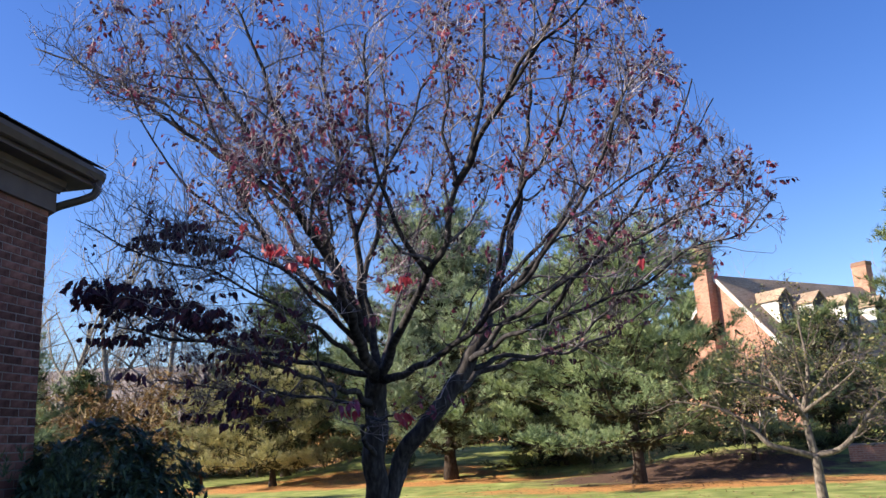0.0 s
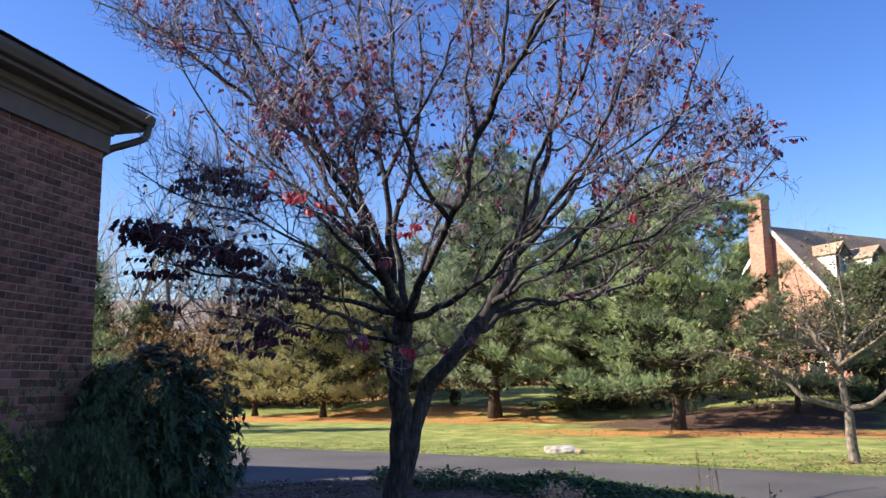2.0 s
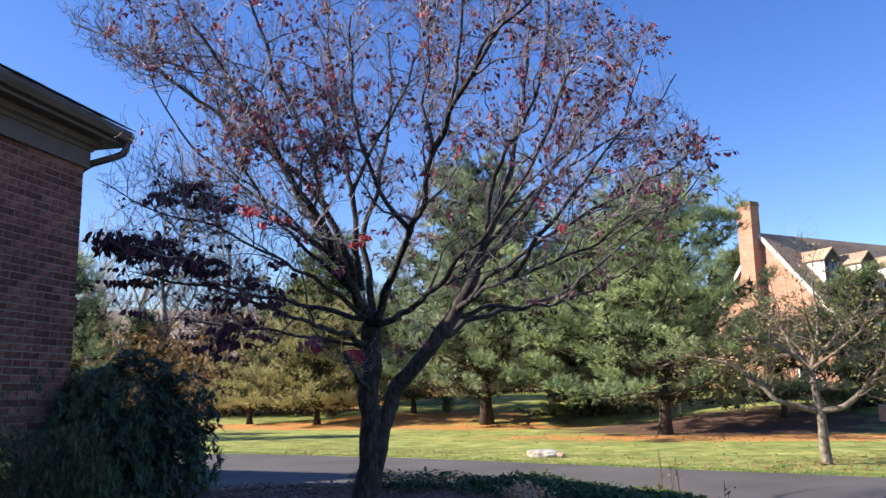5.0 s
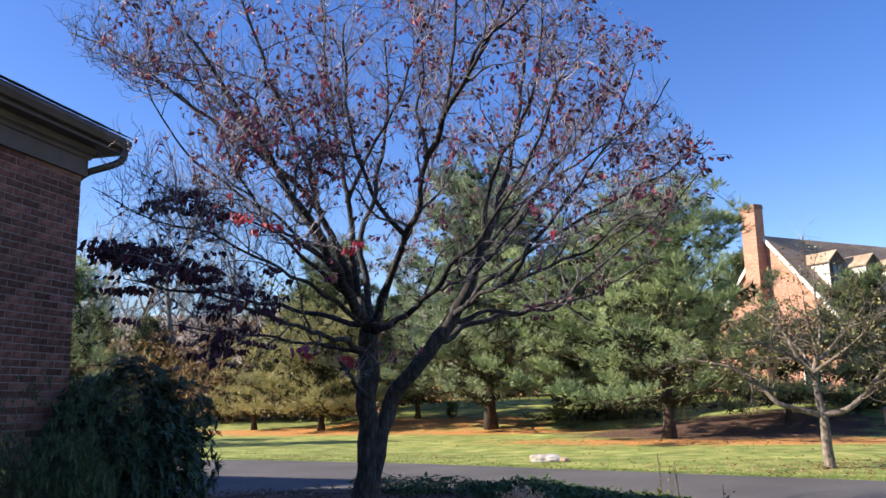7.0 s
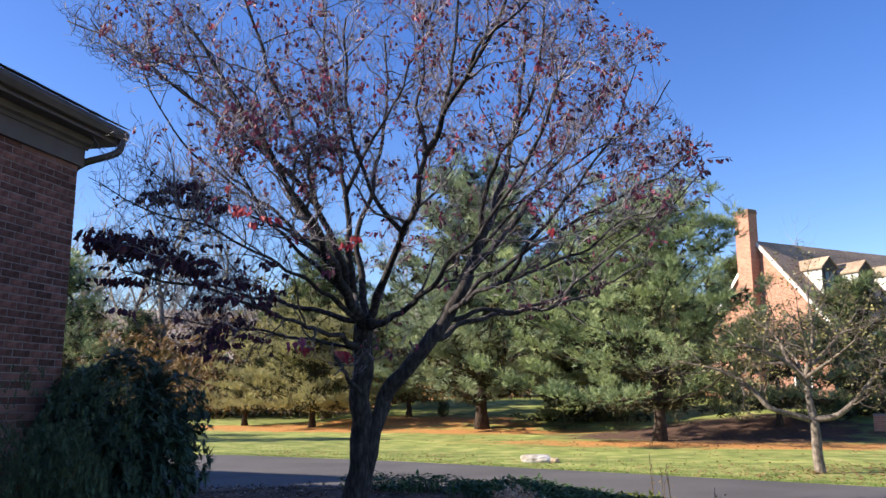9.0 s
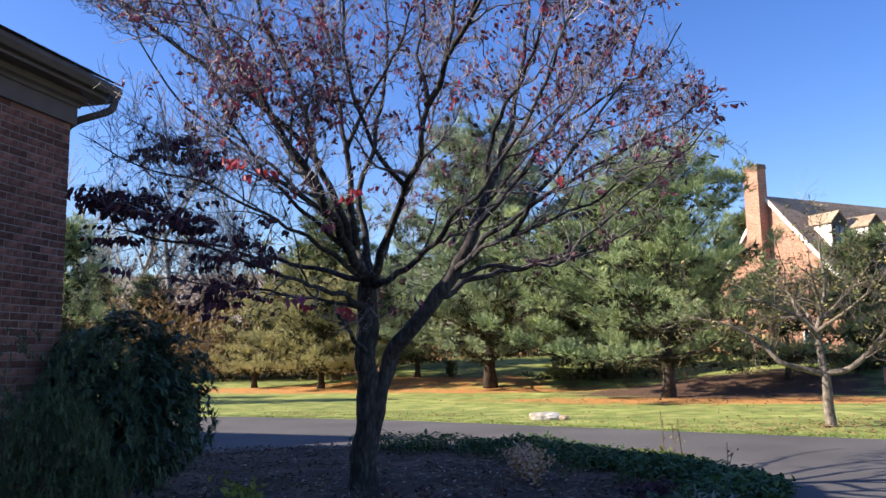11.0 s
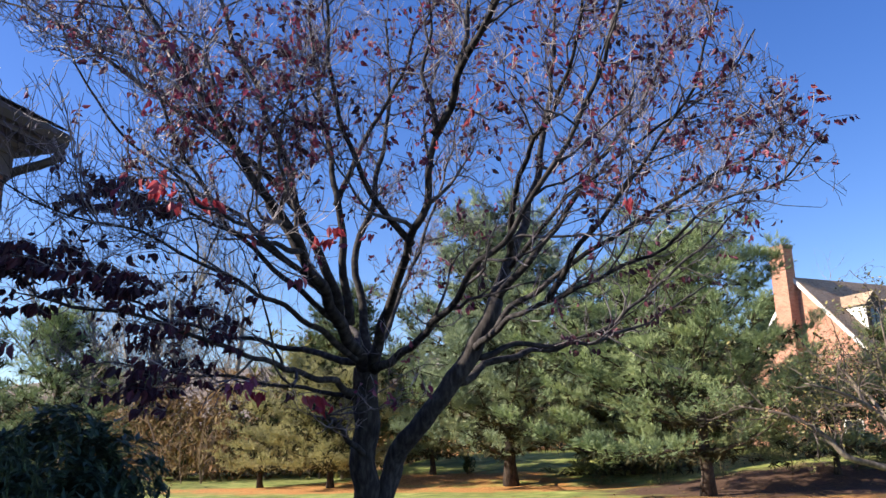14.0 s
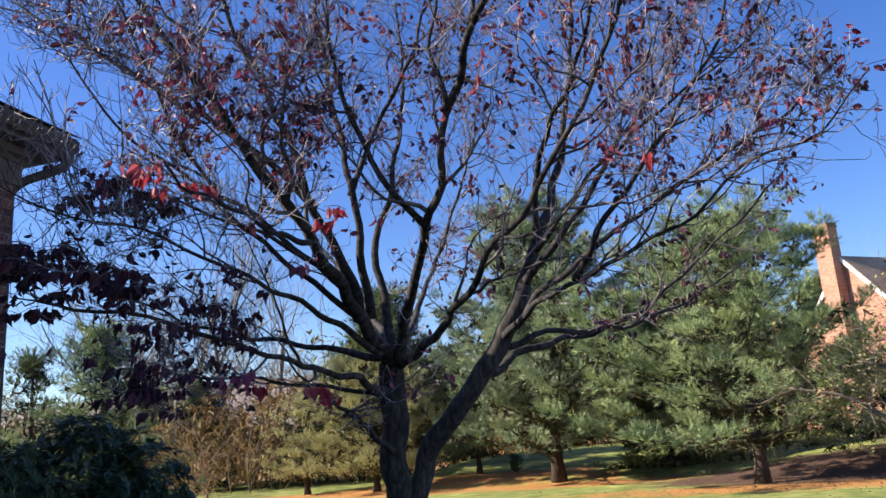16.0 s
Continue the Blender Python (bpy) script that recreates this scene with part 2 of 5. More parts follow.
def lawn_material():
    """Mown grass: green and straw, with an orange carpet of needles before the pines, old needles on the bank darkened
    to carry the pine's shade and fallen leaves by the crabapple.
    """
    m = material("lawn", [(0.125, 0.158, 0.036), (0.222, 0.255, 0.062), (0.385, 0.365, 0.125)], 1.6, 0.9, 0.03, 30, 0.22, 0.22)
    nt = m.node_tree
    N, L = nt.nodes, nt.links
    b = N["Principled BSDF"]
    base = b.inputs["Base Color"].links[0].from_socket
    at = N.new("ShaderNodeVertexColor")
    at.layer_name = "needles"
    sep = N.new("ShaderNodeSeparateColor")
    L.new(at.outputs["Color"], sep.inputs[0])
    co = N.new("ShaderNodeTexCoord")
    n = N.new("ShaderNodeTexNoise")
    n.inputs["Scale"].default_value, n.inputs["Detail"].default_value = 1.3, 7
    L.new(co.outputs["Object"], n.inputs["Vector"])
    add = N.new("ShaderNodeMath")
    add.operation = "ADD"
    L.new(n.outputs["Fac"], add.inputs[0])
    L.new(sep.outputs[0], add.inputs[1])
    rng = N.new("ShaderNodeMapRange")
    rng.inputs["From Min"].default_value, rng.inputs["From Max"].default_value = 0.85, 1.15
    L.new(add.outputs[0], rng.inputs["Value"])
    fine = N.new("ShaderNodeTexNoise")
    fine.inputs["Scale"].default_value, fine.inputs["Detail"].default_value = 9, 6
    L.new(co.outputs["Object"], fine.inputs["Vector"])
    ramp = N.new("ShaderNodeValToRGB")
    ramp.color_ramp.elements[0].position, ramp.color_ramp.elements[0].color = 0.3, (0.26, 0.11, 0.03, 1)
    ramp.color_ramp.elements[1].position, ramp.color_ramp.elements[1].color = 0.7, (0.58, 0.28, 0.09, 1)
    L.new(fine.outputs["Fac"], ramp.inputs[0])
    mx = N.new("ShaderNodeMix")
    mx.data_type = "RGBA"
    L.new(rng.outputs[0], mx.inputs["Factor"])
    L.new(base, mx.inputs["A"])
    L.new(ramp.outputs[0], mx.inputs["B"])
    L.new(mx.outputs["Result"], b.inputs["Base Color"])
    # old needles on the bank, with the right pine's shade put into their dark colour
    old = N.new("ShaderNodeMapRange")
    old.inputs["From Min"].default_value, old.inputs["From Max"].default_value = 0.8, 1.1
    add2 = N.new("ShaderNodeMath")
    add2.operation = "ADD"
    L.new(n.outputs["Fac"], add2.inputs[0])
    L.new(sep.outputs[1], add2.inputs[1])
    L.new(add2.outputs[0], old.inputs["Value"])
    earth = N.new("ShaderNodeValToRGB")
    earth.color_ramp.elements[0].position, earth.color_ramp.elements[0].color = 0.3, (0.05, 0.028, 0.019, 1)
    earth.color_ramp.elements[1].position, earth.color_ramp.elements[1].color = 0.7, (0.14, 0.078, 0.052, 1)
    L.new(fine.outputs["Fac"], earth.inputs[0])
    mx2 = N.new("ShaderNodeMix")
    mx2.data_type = "RGBA"
    L.new(old.outputs[0], mx2.inputs["Factor"])
    L.new(mx.outputs["Result"], mx2.inputs["A"])
    L.new(earth.outputs[0], mx2.inputs["B"])
    L.new(mx2.outputs["Result"], b.inputs["Base Color"])
    return m


def brick_wall_material(name, c1, c2, mortar):
    """Brickwork too far off for single bricks."""
    m = material(name, [c1, c2], 6, 0.9, stain=0.15, stain_scale=0.8)
    nt = m.node_tree
    N, L = nt.nodes, nt.links
    b = N["Principled BSDF"]
    base = b.inputs["Base Color"].links[0].from_socket
    co = N.new("ShaderNodeTexCoord")
    br = N.new("ShaderNodeTexBrick")
    br.inputs["Scale"].default_value = 1.0
    br.inputs["Brick Width"].default_value, br.inputs["Row Height"].default_value = 0.21, 0.07
    br.inputs["Mortar Size"].default_value = 0.006
    br.inputs["Mortar"].default_value = (*mortar, 1)
    L.new(co.outputs["UV"], br.inputs["Vector"])
    L.new(base, br.inputs["Color1"])
    br.inputs["Color2"].default_value = (*[v * 0.75 for v in c1], 1)
    L.new(br.outputs["Color"], b.inputs["Base Color"])
    bp = N.new("ShaderNodeBump")
    bp.inputs["Distance"].default_value = 0.006
    bp.invert = True
    L.new(br.outputs["Fac"], bp.inputs["Height"])
    L.new(bp.outputs[0], b.inputs["Normal"])
    return m


M_LAWN = lawn_material()
M_FARBRICK = brick_wall_material("orange_brickwork", (0.44, 0.2, 0.13), (0.54, 0.27, 0.185), (0.5, 0.36, 0.29))


# ---------------------------------------------------------------- mesh helpers
class Buf:
    """Collects vertices and faces of one mesh."""

    def __init__(self):
        self.v, self.f = [], []

    def tube(self, pts, radii, sides=6, cap=False):
        """A tapering tube through points."""
        base = len(self.v)
        pts = [Vector(p) for p in pts]
        n = len(pts)
        ref = Vector((0.31, 0.77, 0.55))
        ang = [2 * math.pi * k / sides for k in range(sides)]
        for i, p in enumerate(pts):
            d = pts[min(i + 1, n - 1)] - pts[max(i - 1, 0)]
            if d.length < 1e-9:
                d = Vector((0, 0, 1))
            d.normalize()
            a = d.cross(ref)
            if a.length < 1e-3:
                a = d.cross(Vector((1, 0, 0)))
            a.normalize()
            c = d.cross(a)
            r = radii[i]
            for t in ang:
                q = p + a * (r * math.cos(t)) + c * (r * math.sin(t))
                self.v.append((q.x, q.y, q.z))
        for i in range(n - 1):
            for k in range(sides):
                k2 = (k + 1) % sides
                self.f.append((base + i * sides + k, base + i * sides + k2, base + (i + 1) * sides + k2, base + (i + 1) * sides + k))
        if cap:
            self.f.append(tuple(base + k for k in reversed(range(sides))))
            self.f.append(tuple(base + (n - 1) * sides + k for k in range(sides)))

    def box(self, lo, hi):
        base = len(self.v)
        (x0, y0, z0), (x1, y1, z1) = lo, hi
        self.v += [(x0, y0, z0), (x1, y0, z0), (x1, y1, z0), (x0, y1, z0), (x0, y0, z1), (x1, y0, z1), (x1, y1, z1), (x0, y1, z1)]
        for f in ((0, 3, 2, 1), (4, 5, 6, 7), (0, 1, 5, 4), (1, 2, 6, 5), (2, 3, 7, 6), (3, 0, 4, 7)):
            self.f.append(tuple(base + k for k in f))

    def poly(self, pts):
        base = len(self.v)
        self.v += [tuple(p) for p in pts]
        self.f.append(tuple(range(base, base + len(pts))))

    def prism(self, outline, shift):
        """A flat outline pushed along a vector."""
        base, n = len(self.v), len(outline)
        s = Vector(shift)
        self.v += [tuple(p) for p in outline] + [tuple(Vector(p) + s) for p in outline]
        self.f.append(tuple(base + k for k in reversed(range(n))))
        self.f.append(tuple(base + n + k for k in range(n)))
        for k in range(n):
            k2 = (k + 1) % n
            self.f.append((base + k, base + k2, base + n + k2, base + n + k))

    def scatter(self, shape, faces, places, turns, sizes):
        """Many copies of one small shape. shape: n x 3; places: m x 3; turns: m x 3 x 3; sizes: m."""
        if not len(places):
            return
        shape = np.asarray(shape, float)
        v = np.einsum("mij,nj->mni", np.asarray(turns), shape) * np.asarray(sizes)[:, None, None] + np.asarray(places)[:, None, :]
        base, n = len(self.v), len(shape)
        self.v += v.reshape(-1, 3).tolist()
        for m in range(len(places)):
            o = base + m * n
            self.f += [tuple(o + k for k in f) for f in faces]

    def mesh(self, name, mat, smooth=False):
        me = bpy.data.meshes.new(name)
        me.from_pydata(self.v, [], self.f)
        me.materials.append(mat)
        if smooth:
            me.polygons.foreach_set("use_smooth", [True] * len(me.polygons))
        me.update()
        return me


def part(name, buf, mat, parent=None, label="", smooth=False, kind=""):
    """Links a buffer as one mesh object under a thing or part."""
    ob = new(name, buf.mesh(name, mat, smooth))
    if parent:
        ob.parent = parent
    return tagged(ob, label, kind=kind)


def thing(name, label, category, at=(0, 0, 0), group="", kind=""):
    """An Empty at the thing's base."""
    ob = new(name)
    ob.empty_display_size = 0.1
    ob.location = at
    return tagged(ob, label, category, group, kind)


def turns(dirs, rng, spin=True):
    """Turns that take +x along the directions, with a random spin about them."""
    d = np.asarray(dirs, float)
    d = d / np.maximum(np.linalg.norm(d, axis=1, keepdims=True), 1e-9)
    ref = rng.normal(size=d.shape) if spin else np.tile((0.0, 0.0, 1.0), (len(d), 1)) + 1e-4
    y = np.cross(ref, d)
    y /= np.maximum(np.linalg.norm(y, axis=1, keepdims=True), 1e-9)
    z = np.cross(d, y)
    return np.stack([d, y, z], axis=2)


def curve(ctrl, step=0.12):
    """A smooth line through control points."""
    p = [Vector(c) for c in ctrl]
    p = [p[0] * 2 - p[1]] + p + [p[-1] * 2 - p[-2]]
    out = []
    for i in range(1, len(p) - 2):
        n = max(2, int((p[i + 1] - p[i]).length / step))
        for k in range(n):
            t = k / n
            a, b, c, d = p[i - 1], p[i], p[i + 1], p[i + 2]
            out.append(0.5 * ((2 * b) + (c - a) * t + (2 * a - 5 * b + 4 * c - d) * t * t + (3 * b - a - 3 * c + d) * t ** 3))
    out.append(p[-2])
    return out


def ease(t):
    t = min(1.0, max(0.0, t))
    return t * t * (3 - 2 * t)


def ground_z(x, y):
    """Height of the ground: level near the house, a low bank behind the pines, rising gently to a wooded hill."""
    d = max(0.0, y - 33)
    bank = max(0.85 * ease((x + 1.5) / 8) * ease((y - 26.5) / 9), 0.1 * min(10.0, max(0.0, y - 34)) * ease((x + 17) / 7))
    return bank + 0.016 * d + 0.00035 * max(0.0, d - 25) ** 2 * (1 if d < 120 else 0) + (0 if d < 120 else 3.16)


# leaf shapes: tip along +x
LEAF = [(0, 0, 0), (0.3, 0.27, 0.07), (0.3, -0.27, 0.07), (0.68, 0.22, 0.04), (0.68, -0.22, 0.04), (1, 0, -0.16), (0.35, 0, -0.02), (0.7, 0, -0.07)]
LEAF_F = [(0, 6, 1), (0, 2, 6), (1, 6, 7, 3), (6, 2, 4, 7), (3, 7, 5), (7, 4, 5)]
CURL = [(0, 0, 0), (0.28, 0.23, 0.11), (0.28, -0.25, 0.09), (0.62, 0.21, 0.08), (0.62, -0.22, 0.1), (0.97, 0.02, -0.22), (0.33, 0, -0.03), (0.66, 0, -0.1)]
STRAP = [(0, 0, 0), (0.35, 0.14, 0.03), (0.35, -0.14, 0.03), (1, 0, -0.12), (0.4, 0, -0.02)]
STRAP_F = [(0, 4, 1), (0, 2, 4), (1, 4, 3), (4, 2, 3)]
BLADE = [(0, 0.05, 0), (0, -0.05, 0), (0.55, 0.035, 0.05), (0.55, -0.035, 0.05), (1, 0, 0.2)]
BLADE_F = [(0, 1, 3, 2), (2, 3, 4)]


# ---------------------------------------------------------------- ground
PINE_SPOTS = [(-17.5, 37.2), (-13.2, 35.2), (-5.4, 34.6), (1.8, 27.6), (-9.5, 38.0), (6.0, 27.0)]


def build_ground():
    xs = np.unique(np.concatenate([np.linspace(-1500, -60, 12), np.arange(-60, -24, 3), np.arange(-24, 24, 0.6), np.arange(24, 60, 3), np.linspace(60, 1500, 12)]))
    ys = np.unique(np.concatenate([np.linspace(-600, -12, 8), np.arange(-12, 14, 1.5), np.arange(14, 56, 0.6), np.arange(56, 160, 6), np.linspace(160, 2500, 12)]))
    buf = Buf()
    cols = []
    for y in ys:
        for x in xs:
            z = ground_z(x, y)
            if 14 < y < 56 and abs(x) < 24:
                z += 0.04 * noise.noise((x * 0.35, y * 0.35, 0)) * min(1, max(0, (y - 17) / 4))
            buf.v.append((x, y, z))
            w = 0.0
            for px, py in PINE_SPOTS:
                w = max(w, 0.96 - 0.14 * math.hypot((x - px - 0.5) * 0.62, (y - py + 1.5) * 2.0))
            w = max(w, 0.32 - 0.10 * math.hypot(x - 6.4, y - 17.6))
            if y > 50:
                w = max(w, min(0.62, 0.1 * (y - 50)))
            # ellipse that holds both the old needles and the painted pine shade
            old = 0.95 - 0.75 * math.hypot((x - 3.6) / 6.5, (y - 30.2) / 4.2) ** 2
            cols.append((w, old))
    n = len(xs)
    for j in range(len(ys) - 1):
        for i in range(n - 1):
            buf.f.append((j * n + i, j * n + i + 1, (j + 1) * n + i + 1, (j + 1) * n + i))
    me = buf.mesh("ground", M_LAWN, True)
    at = me.color_attributes.new("needles", "FLOAT_COLOR", "POINT")
    for i, (w, old) in enumerate(cols):
        at.data[i].color = (max(0.0, w), max(0.0, old), 0, 1)
    tagged(new("ground", me), "mown green lawn with orange pine needles in patches", "lawn", kind="structure")


def drive_far(x):
    """Far edge of the driveway."""
    return 16.5 - 0.40 * x if x > -4 else 18.1 - 0.24 * (x + 4)


def build_drive():
    buf = Buf()
    xs = [-40 + 1.0 * k for k in range(81)]
    far = []
    for x in xs:
        e = drive_far(x) if x < 12 else drive_far(12) - 0.12 * (x - 12)
        far.append((x, e + 0.06 * noise.noise((x * 0.8, 3, 0))))
    rows = 8
    for x, e in far:
        near = -8.0 if x > -2 else 7.8
        for k in range(rows + 1):
            t = k / rows
            buf.v.append((x, near + (e - near) * t, 0.02 + 0.035 * math.sin(math.pi * t) ** 0.5 if t < 1 else 0.004))
    for i in range(len(xs) - 1):
        for k in range(rows):
            a = i * (rows + 1) + k
            buf.f.append((a, a + rows + 1, a + rows + 2, a + 1))
    tagged(part("road", buf, M_ASPHALT, smooth=True), "dark grey asphalt driveway with a ragged grass edge", "driveway", kind="structure")


BED = [(-6.2, 8.3), (-6.0, 11.2), (-5.0, 12.1), (-3.3, 12.6), (-1.2, 12.35), (-0.1, 11.9), (0.95, 10.85), (1.7, 9.95), (2.2, 9.2), (2.36, 8.55), (2.15, 7.85), (1.75, 7.2), (1.4, 6.5), (1.3, 4.5), (1.6, 1.5), (1.9, -0.4), (-3.95, -0.4), (-3.95, 6.9)]


def in_bed(x, y, shrink=0.0):
    c = False
    n = len(BED)
    for i in range(n):
        (x0, y0), (x1, y1) = BED[i], BED[(i + 1) % n]
        if (y0 > y) != (y1 > y) and x < (x1 - x0) * (y - y0) / (y1 - y0) + x0:
            c = not c
    return c


def bed_z(x, y):
    return 0.075 + 0.03 * noise.noise((x * 1.1, y * 1.1, 4)) + 0.02 * noise.noise((x * 4, y * 4, 1))


def build_bed():
    buf = Buf()
    rim = [Vector((x, y, 0)) for x, y in BED]
    line = []
    for i in range(len(rim)):
        a, b = rim[i], rim[(i + 1) % len(rim)]
        for k in range(6):
            line.append(a + (b - a) * (k / 6))
    mid = Vector((-1.7, 7.6, 0))
    rings = 18
    for k in range(rings + 1):
        t = 1 - k / rings
        for p in line:
            q = mid + (p - mid) * max(t, 0.001)
            z = bed_z(q.x, q.y) if k else 0.0
            buf.v.append((q.x, q.y, z if k else 0.0))
    n = len(line)
    for k in range(rings):
        for i in range(n):
            i2 = (i + 1) % n
            buf.f.append((k * n + i, (k + 1) * n + i, (k + 1) * n + i2, k * n + i2))
    bed = tagged(part("planting_bed", buf, M_MULCH, smooth=True), "dark brown mulched planting bed under the tree", "planting bed", kind="structure")
    rng = np.random.default_rng(5)
    chips = Buf()
    pts, dirs, sz = [], [], []
    while len(pts) < 5200:
        x, y = rng.uniform(-6, 2.4), 1.5 + 12.2 * rng.random() ** 0.9
        if in_bed(x, y):
            pts.append((x, y, bed_z(x, y) + 0.006))
            dirs.append((rng.normal(), rng.normal(), rng.normal() * 0.18))
            sz.append(rng.uniform(0.025, 0.085))
    chip = [(-0.5, -0.16, 0), (0.5, -0.12, 0), (0.45, 0.14, 0), (-0.45, 0.16, 0), (-0.45, -0.1, 0.12), (0.45, -0.08, 0.1), (0.4, 0.1, 0.12), (-0.4, 0.1, 0.1)]
    cf = [(4, 5, 6, 7), (0, 1, 5, 4), (1, 2, 6, 5), (2, 3, 7, 6), (3, 0, 4, 7)]
    chips.scatter(chip, cf, pts, turns(dirs, rng, False), sz)
    tagged(part("mulch_chips", chips, M_CHIP), "shredded dark wood mulch and twigs on the bed", "mulch", kind="stuff")


# ---------------------------------------------------------------- the brick house beside the tree
WX, WY = -4.02, 6.91          # corner of the wing
EAVE_X, EAVE_Z = -3.70, 4.05  # outer edge of its gutter
RIDGE_X, RIDGE_Z = -18.0, 10.5


def build_wing():
    house = thing("brick_house", "red brick house wing with taupe frieze and gutter", "house", (WX, WY, 0))
    inv = Matrix.Translation((-WX, -WY, 0))

    def put(name, buf, mat, label="", parent=None, smooth=False, kind=""):
        buf.v = [tuple(inv @ Vector(p)) for p in buf.v]
        return part(name, buf, mat, parent or house, label, smooth, kind)

    b = Buf()
    b.box((2 * RIDGE_X - WX, -8.0, -0.05), (WX - 0.012, WY - 0.012, 3.63))
    b.prism([(2 * RIDGE_X - WX, WY - 0.3, 3.63), (WX - 0.3, WY - 0.3, 3.63), (RIDGE_X, WY - 0.3, RIDGE_Z - 0.45)], (0, 0.288, 0))
    wall = put("wall", b, M_MORTAR, "brick wall in running bond with pale mortar")
    # frieze board with a stepped top moulding
    f = Buf()
    f.box((WX - 0.02, -8, 3.63), (WX + 0.03, WY + 0.03, 3.86))
    f.box((WX - 0.3, WY - 0.02, 3.63), (WX - 0.02, WY + 0.03, 3.86))
    put("frieze", f, M_TRIM, "taupe painted frieze board")
    cm = Buf()
    cm.prism([(WX + 0.03, -8, 3.80), (WX + 0.045, -8, 3.80), (WX + 0.06, -8, 3.83), (WX + 0.095, -8, 3.85), (WX + 0.11, -8, 3.90), (WX + 0.03, -8, 3.90)], (0, 8 + WY + 0.05, 0))
    put("bed_moulding", cm, M_TRIM)
    s = Buf()
    s.box((WX - 0.02, -8, 3.90), (EAVE_X - 0.075, WY + 0.26, 3.925))
    put("soffit", s, M_TRIM)
    fa = Buf()
    fa.box((EAVE_X - 0.098, -8, 3.927), (EAVE_X - 0.075, WY + 0.26, 4.02))
    put("fascia", fa, M_TRIM)
    # boxed end of the eave
    e = Buf()
    e.prism([(WX - 0.6, WY + 0.262, 3.90), (EAVE_X - 0.075, WY + 0.262, 3.90), (EAVE_X - 0.075, WY + 0.262, 4.0), (WX - 0.6, WY + 0.262, 4.36)], (0, 0.02, 0))
    put("rake_end", e, M_TRIM)
    # gutter with a curved front
    g = Buf()
    prof = [(-0.073, 3.945), (-0.045, 3.935), (-0.022, 3.945), (-0.01, 3.975), (0.0, 3.998), (0.0, 4.035), (-0.005, 4.039), (-0.01, 4.035), (-0.01, 4.0), (-0.024, 3.96), (-0.045, 3.945), (-0.073, 3.955)]
    n = len(prof)
    for y in (-8.0, WY + 0.30):
        for px, pz in prof:
            g.v.append((EAVE_X + px, y, pz))
    for k in range(n):
        g.f.append((k, (k + 1) % n, n + (k + 1) % n, n + k))
    g.poly([(EAVE_X + px, WY + 0.301, pz) for px, pz in prof[:6]] + [(EAVE_X - 0.073, WY + 0.301, 4.035)])
    put("gutter", g, M_GUTTER, "brown painted metal gutter")
    # downspout elbow back to the wall, then down behind the corner
    d = Buf()
    path = curve([(EAVE_X - 0.04, WY + 0.24, 3.95), (EAVE_X - 0.04, WY + 0.235, 3.88), (EAVE_X - 0.06, WY + 0.22, 3.82), (EAVE_X - 0.13, WY + 0.18, 3.775), (WX + 0.06, WY + 0.11, 3.72), (WX - 0.02, WY + 0.085, 3.69), (WX - 0.12, WY + 0.075, 3.62), (WX - 0.13, WY + 0.075, 3.5)], 0.03)
    d.tube(path, [0.036] * len(path), 10, True)
    d.tube([(WX - 0.13, WY + 0.075, 3.52), (WX - 0.13, WY + 0.075, 0.1)], [0.036, 0.036], 10, True)
    put("downspout", d, M_GUTTER, "brown downspout with a curved elbow", smooth=True)
    # roof deck and shingle courses
    r = Buf()
    r.prism([(EAVE_X - 0.03, WY + 0.31, 4.0), (RIDGE_X, WY + 0.31, RIDGE_Z), (2 * RIDGE_X - EAVE_X, WY + 0.31, 4.0), (2 * RIDGE_X - EAVE_X, WY + 0.31, 4.06), (RIDGE_X, WY + 0.31, RIDGE_Z + 0.07), (EAVE_X - 0.03, WY + 0.31, 4.06)], (0, -15.3, 0))
    put("roof", r, M_SHINGLE, "dark shingle roof")
    rng = random.Random(3)
    sh = Buf()
    slope = Vector((RIDGE_X - EAVE_X, 0, RIDGE_Z - 4.03)).normalized()
    up = Vector((-slope.z, 0, slope.x))
    up = up if up.z > 0 else -up
    for c in range(3):
        y = WY + 0.32
        while y > 2.0:
            w = rng.uniform(0.13, 0.2)
            o = Vector((EAVE_X + 0.0, 0, 4.062)) + slope * (0.14 * c) + up * (0.004 + 0.006 * c + rng.uniform(0, 0.003))
            a, bb = o + Vector((0, y, 0)), o + Vector((0, y - w + 0.008, 0))
            sh.prism([a, bb, bb + slope * 0.19, a + slope * 0.19], up * 0.008)
            y -= w
    put("shingles", sh, M_SHINGLE, "row of dark asphalt shingles at the eave", kind="stuff")
    return house, wall, inv


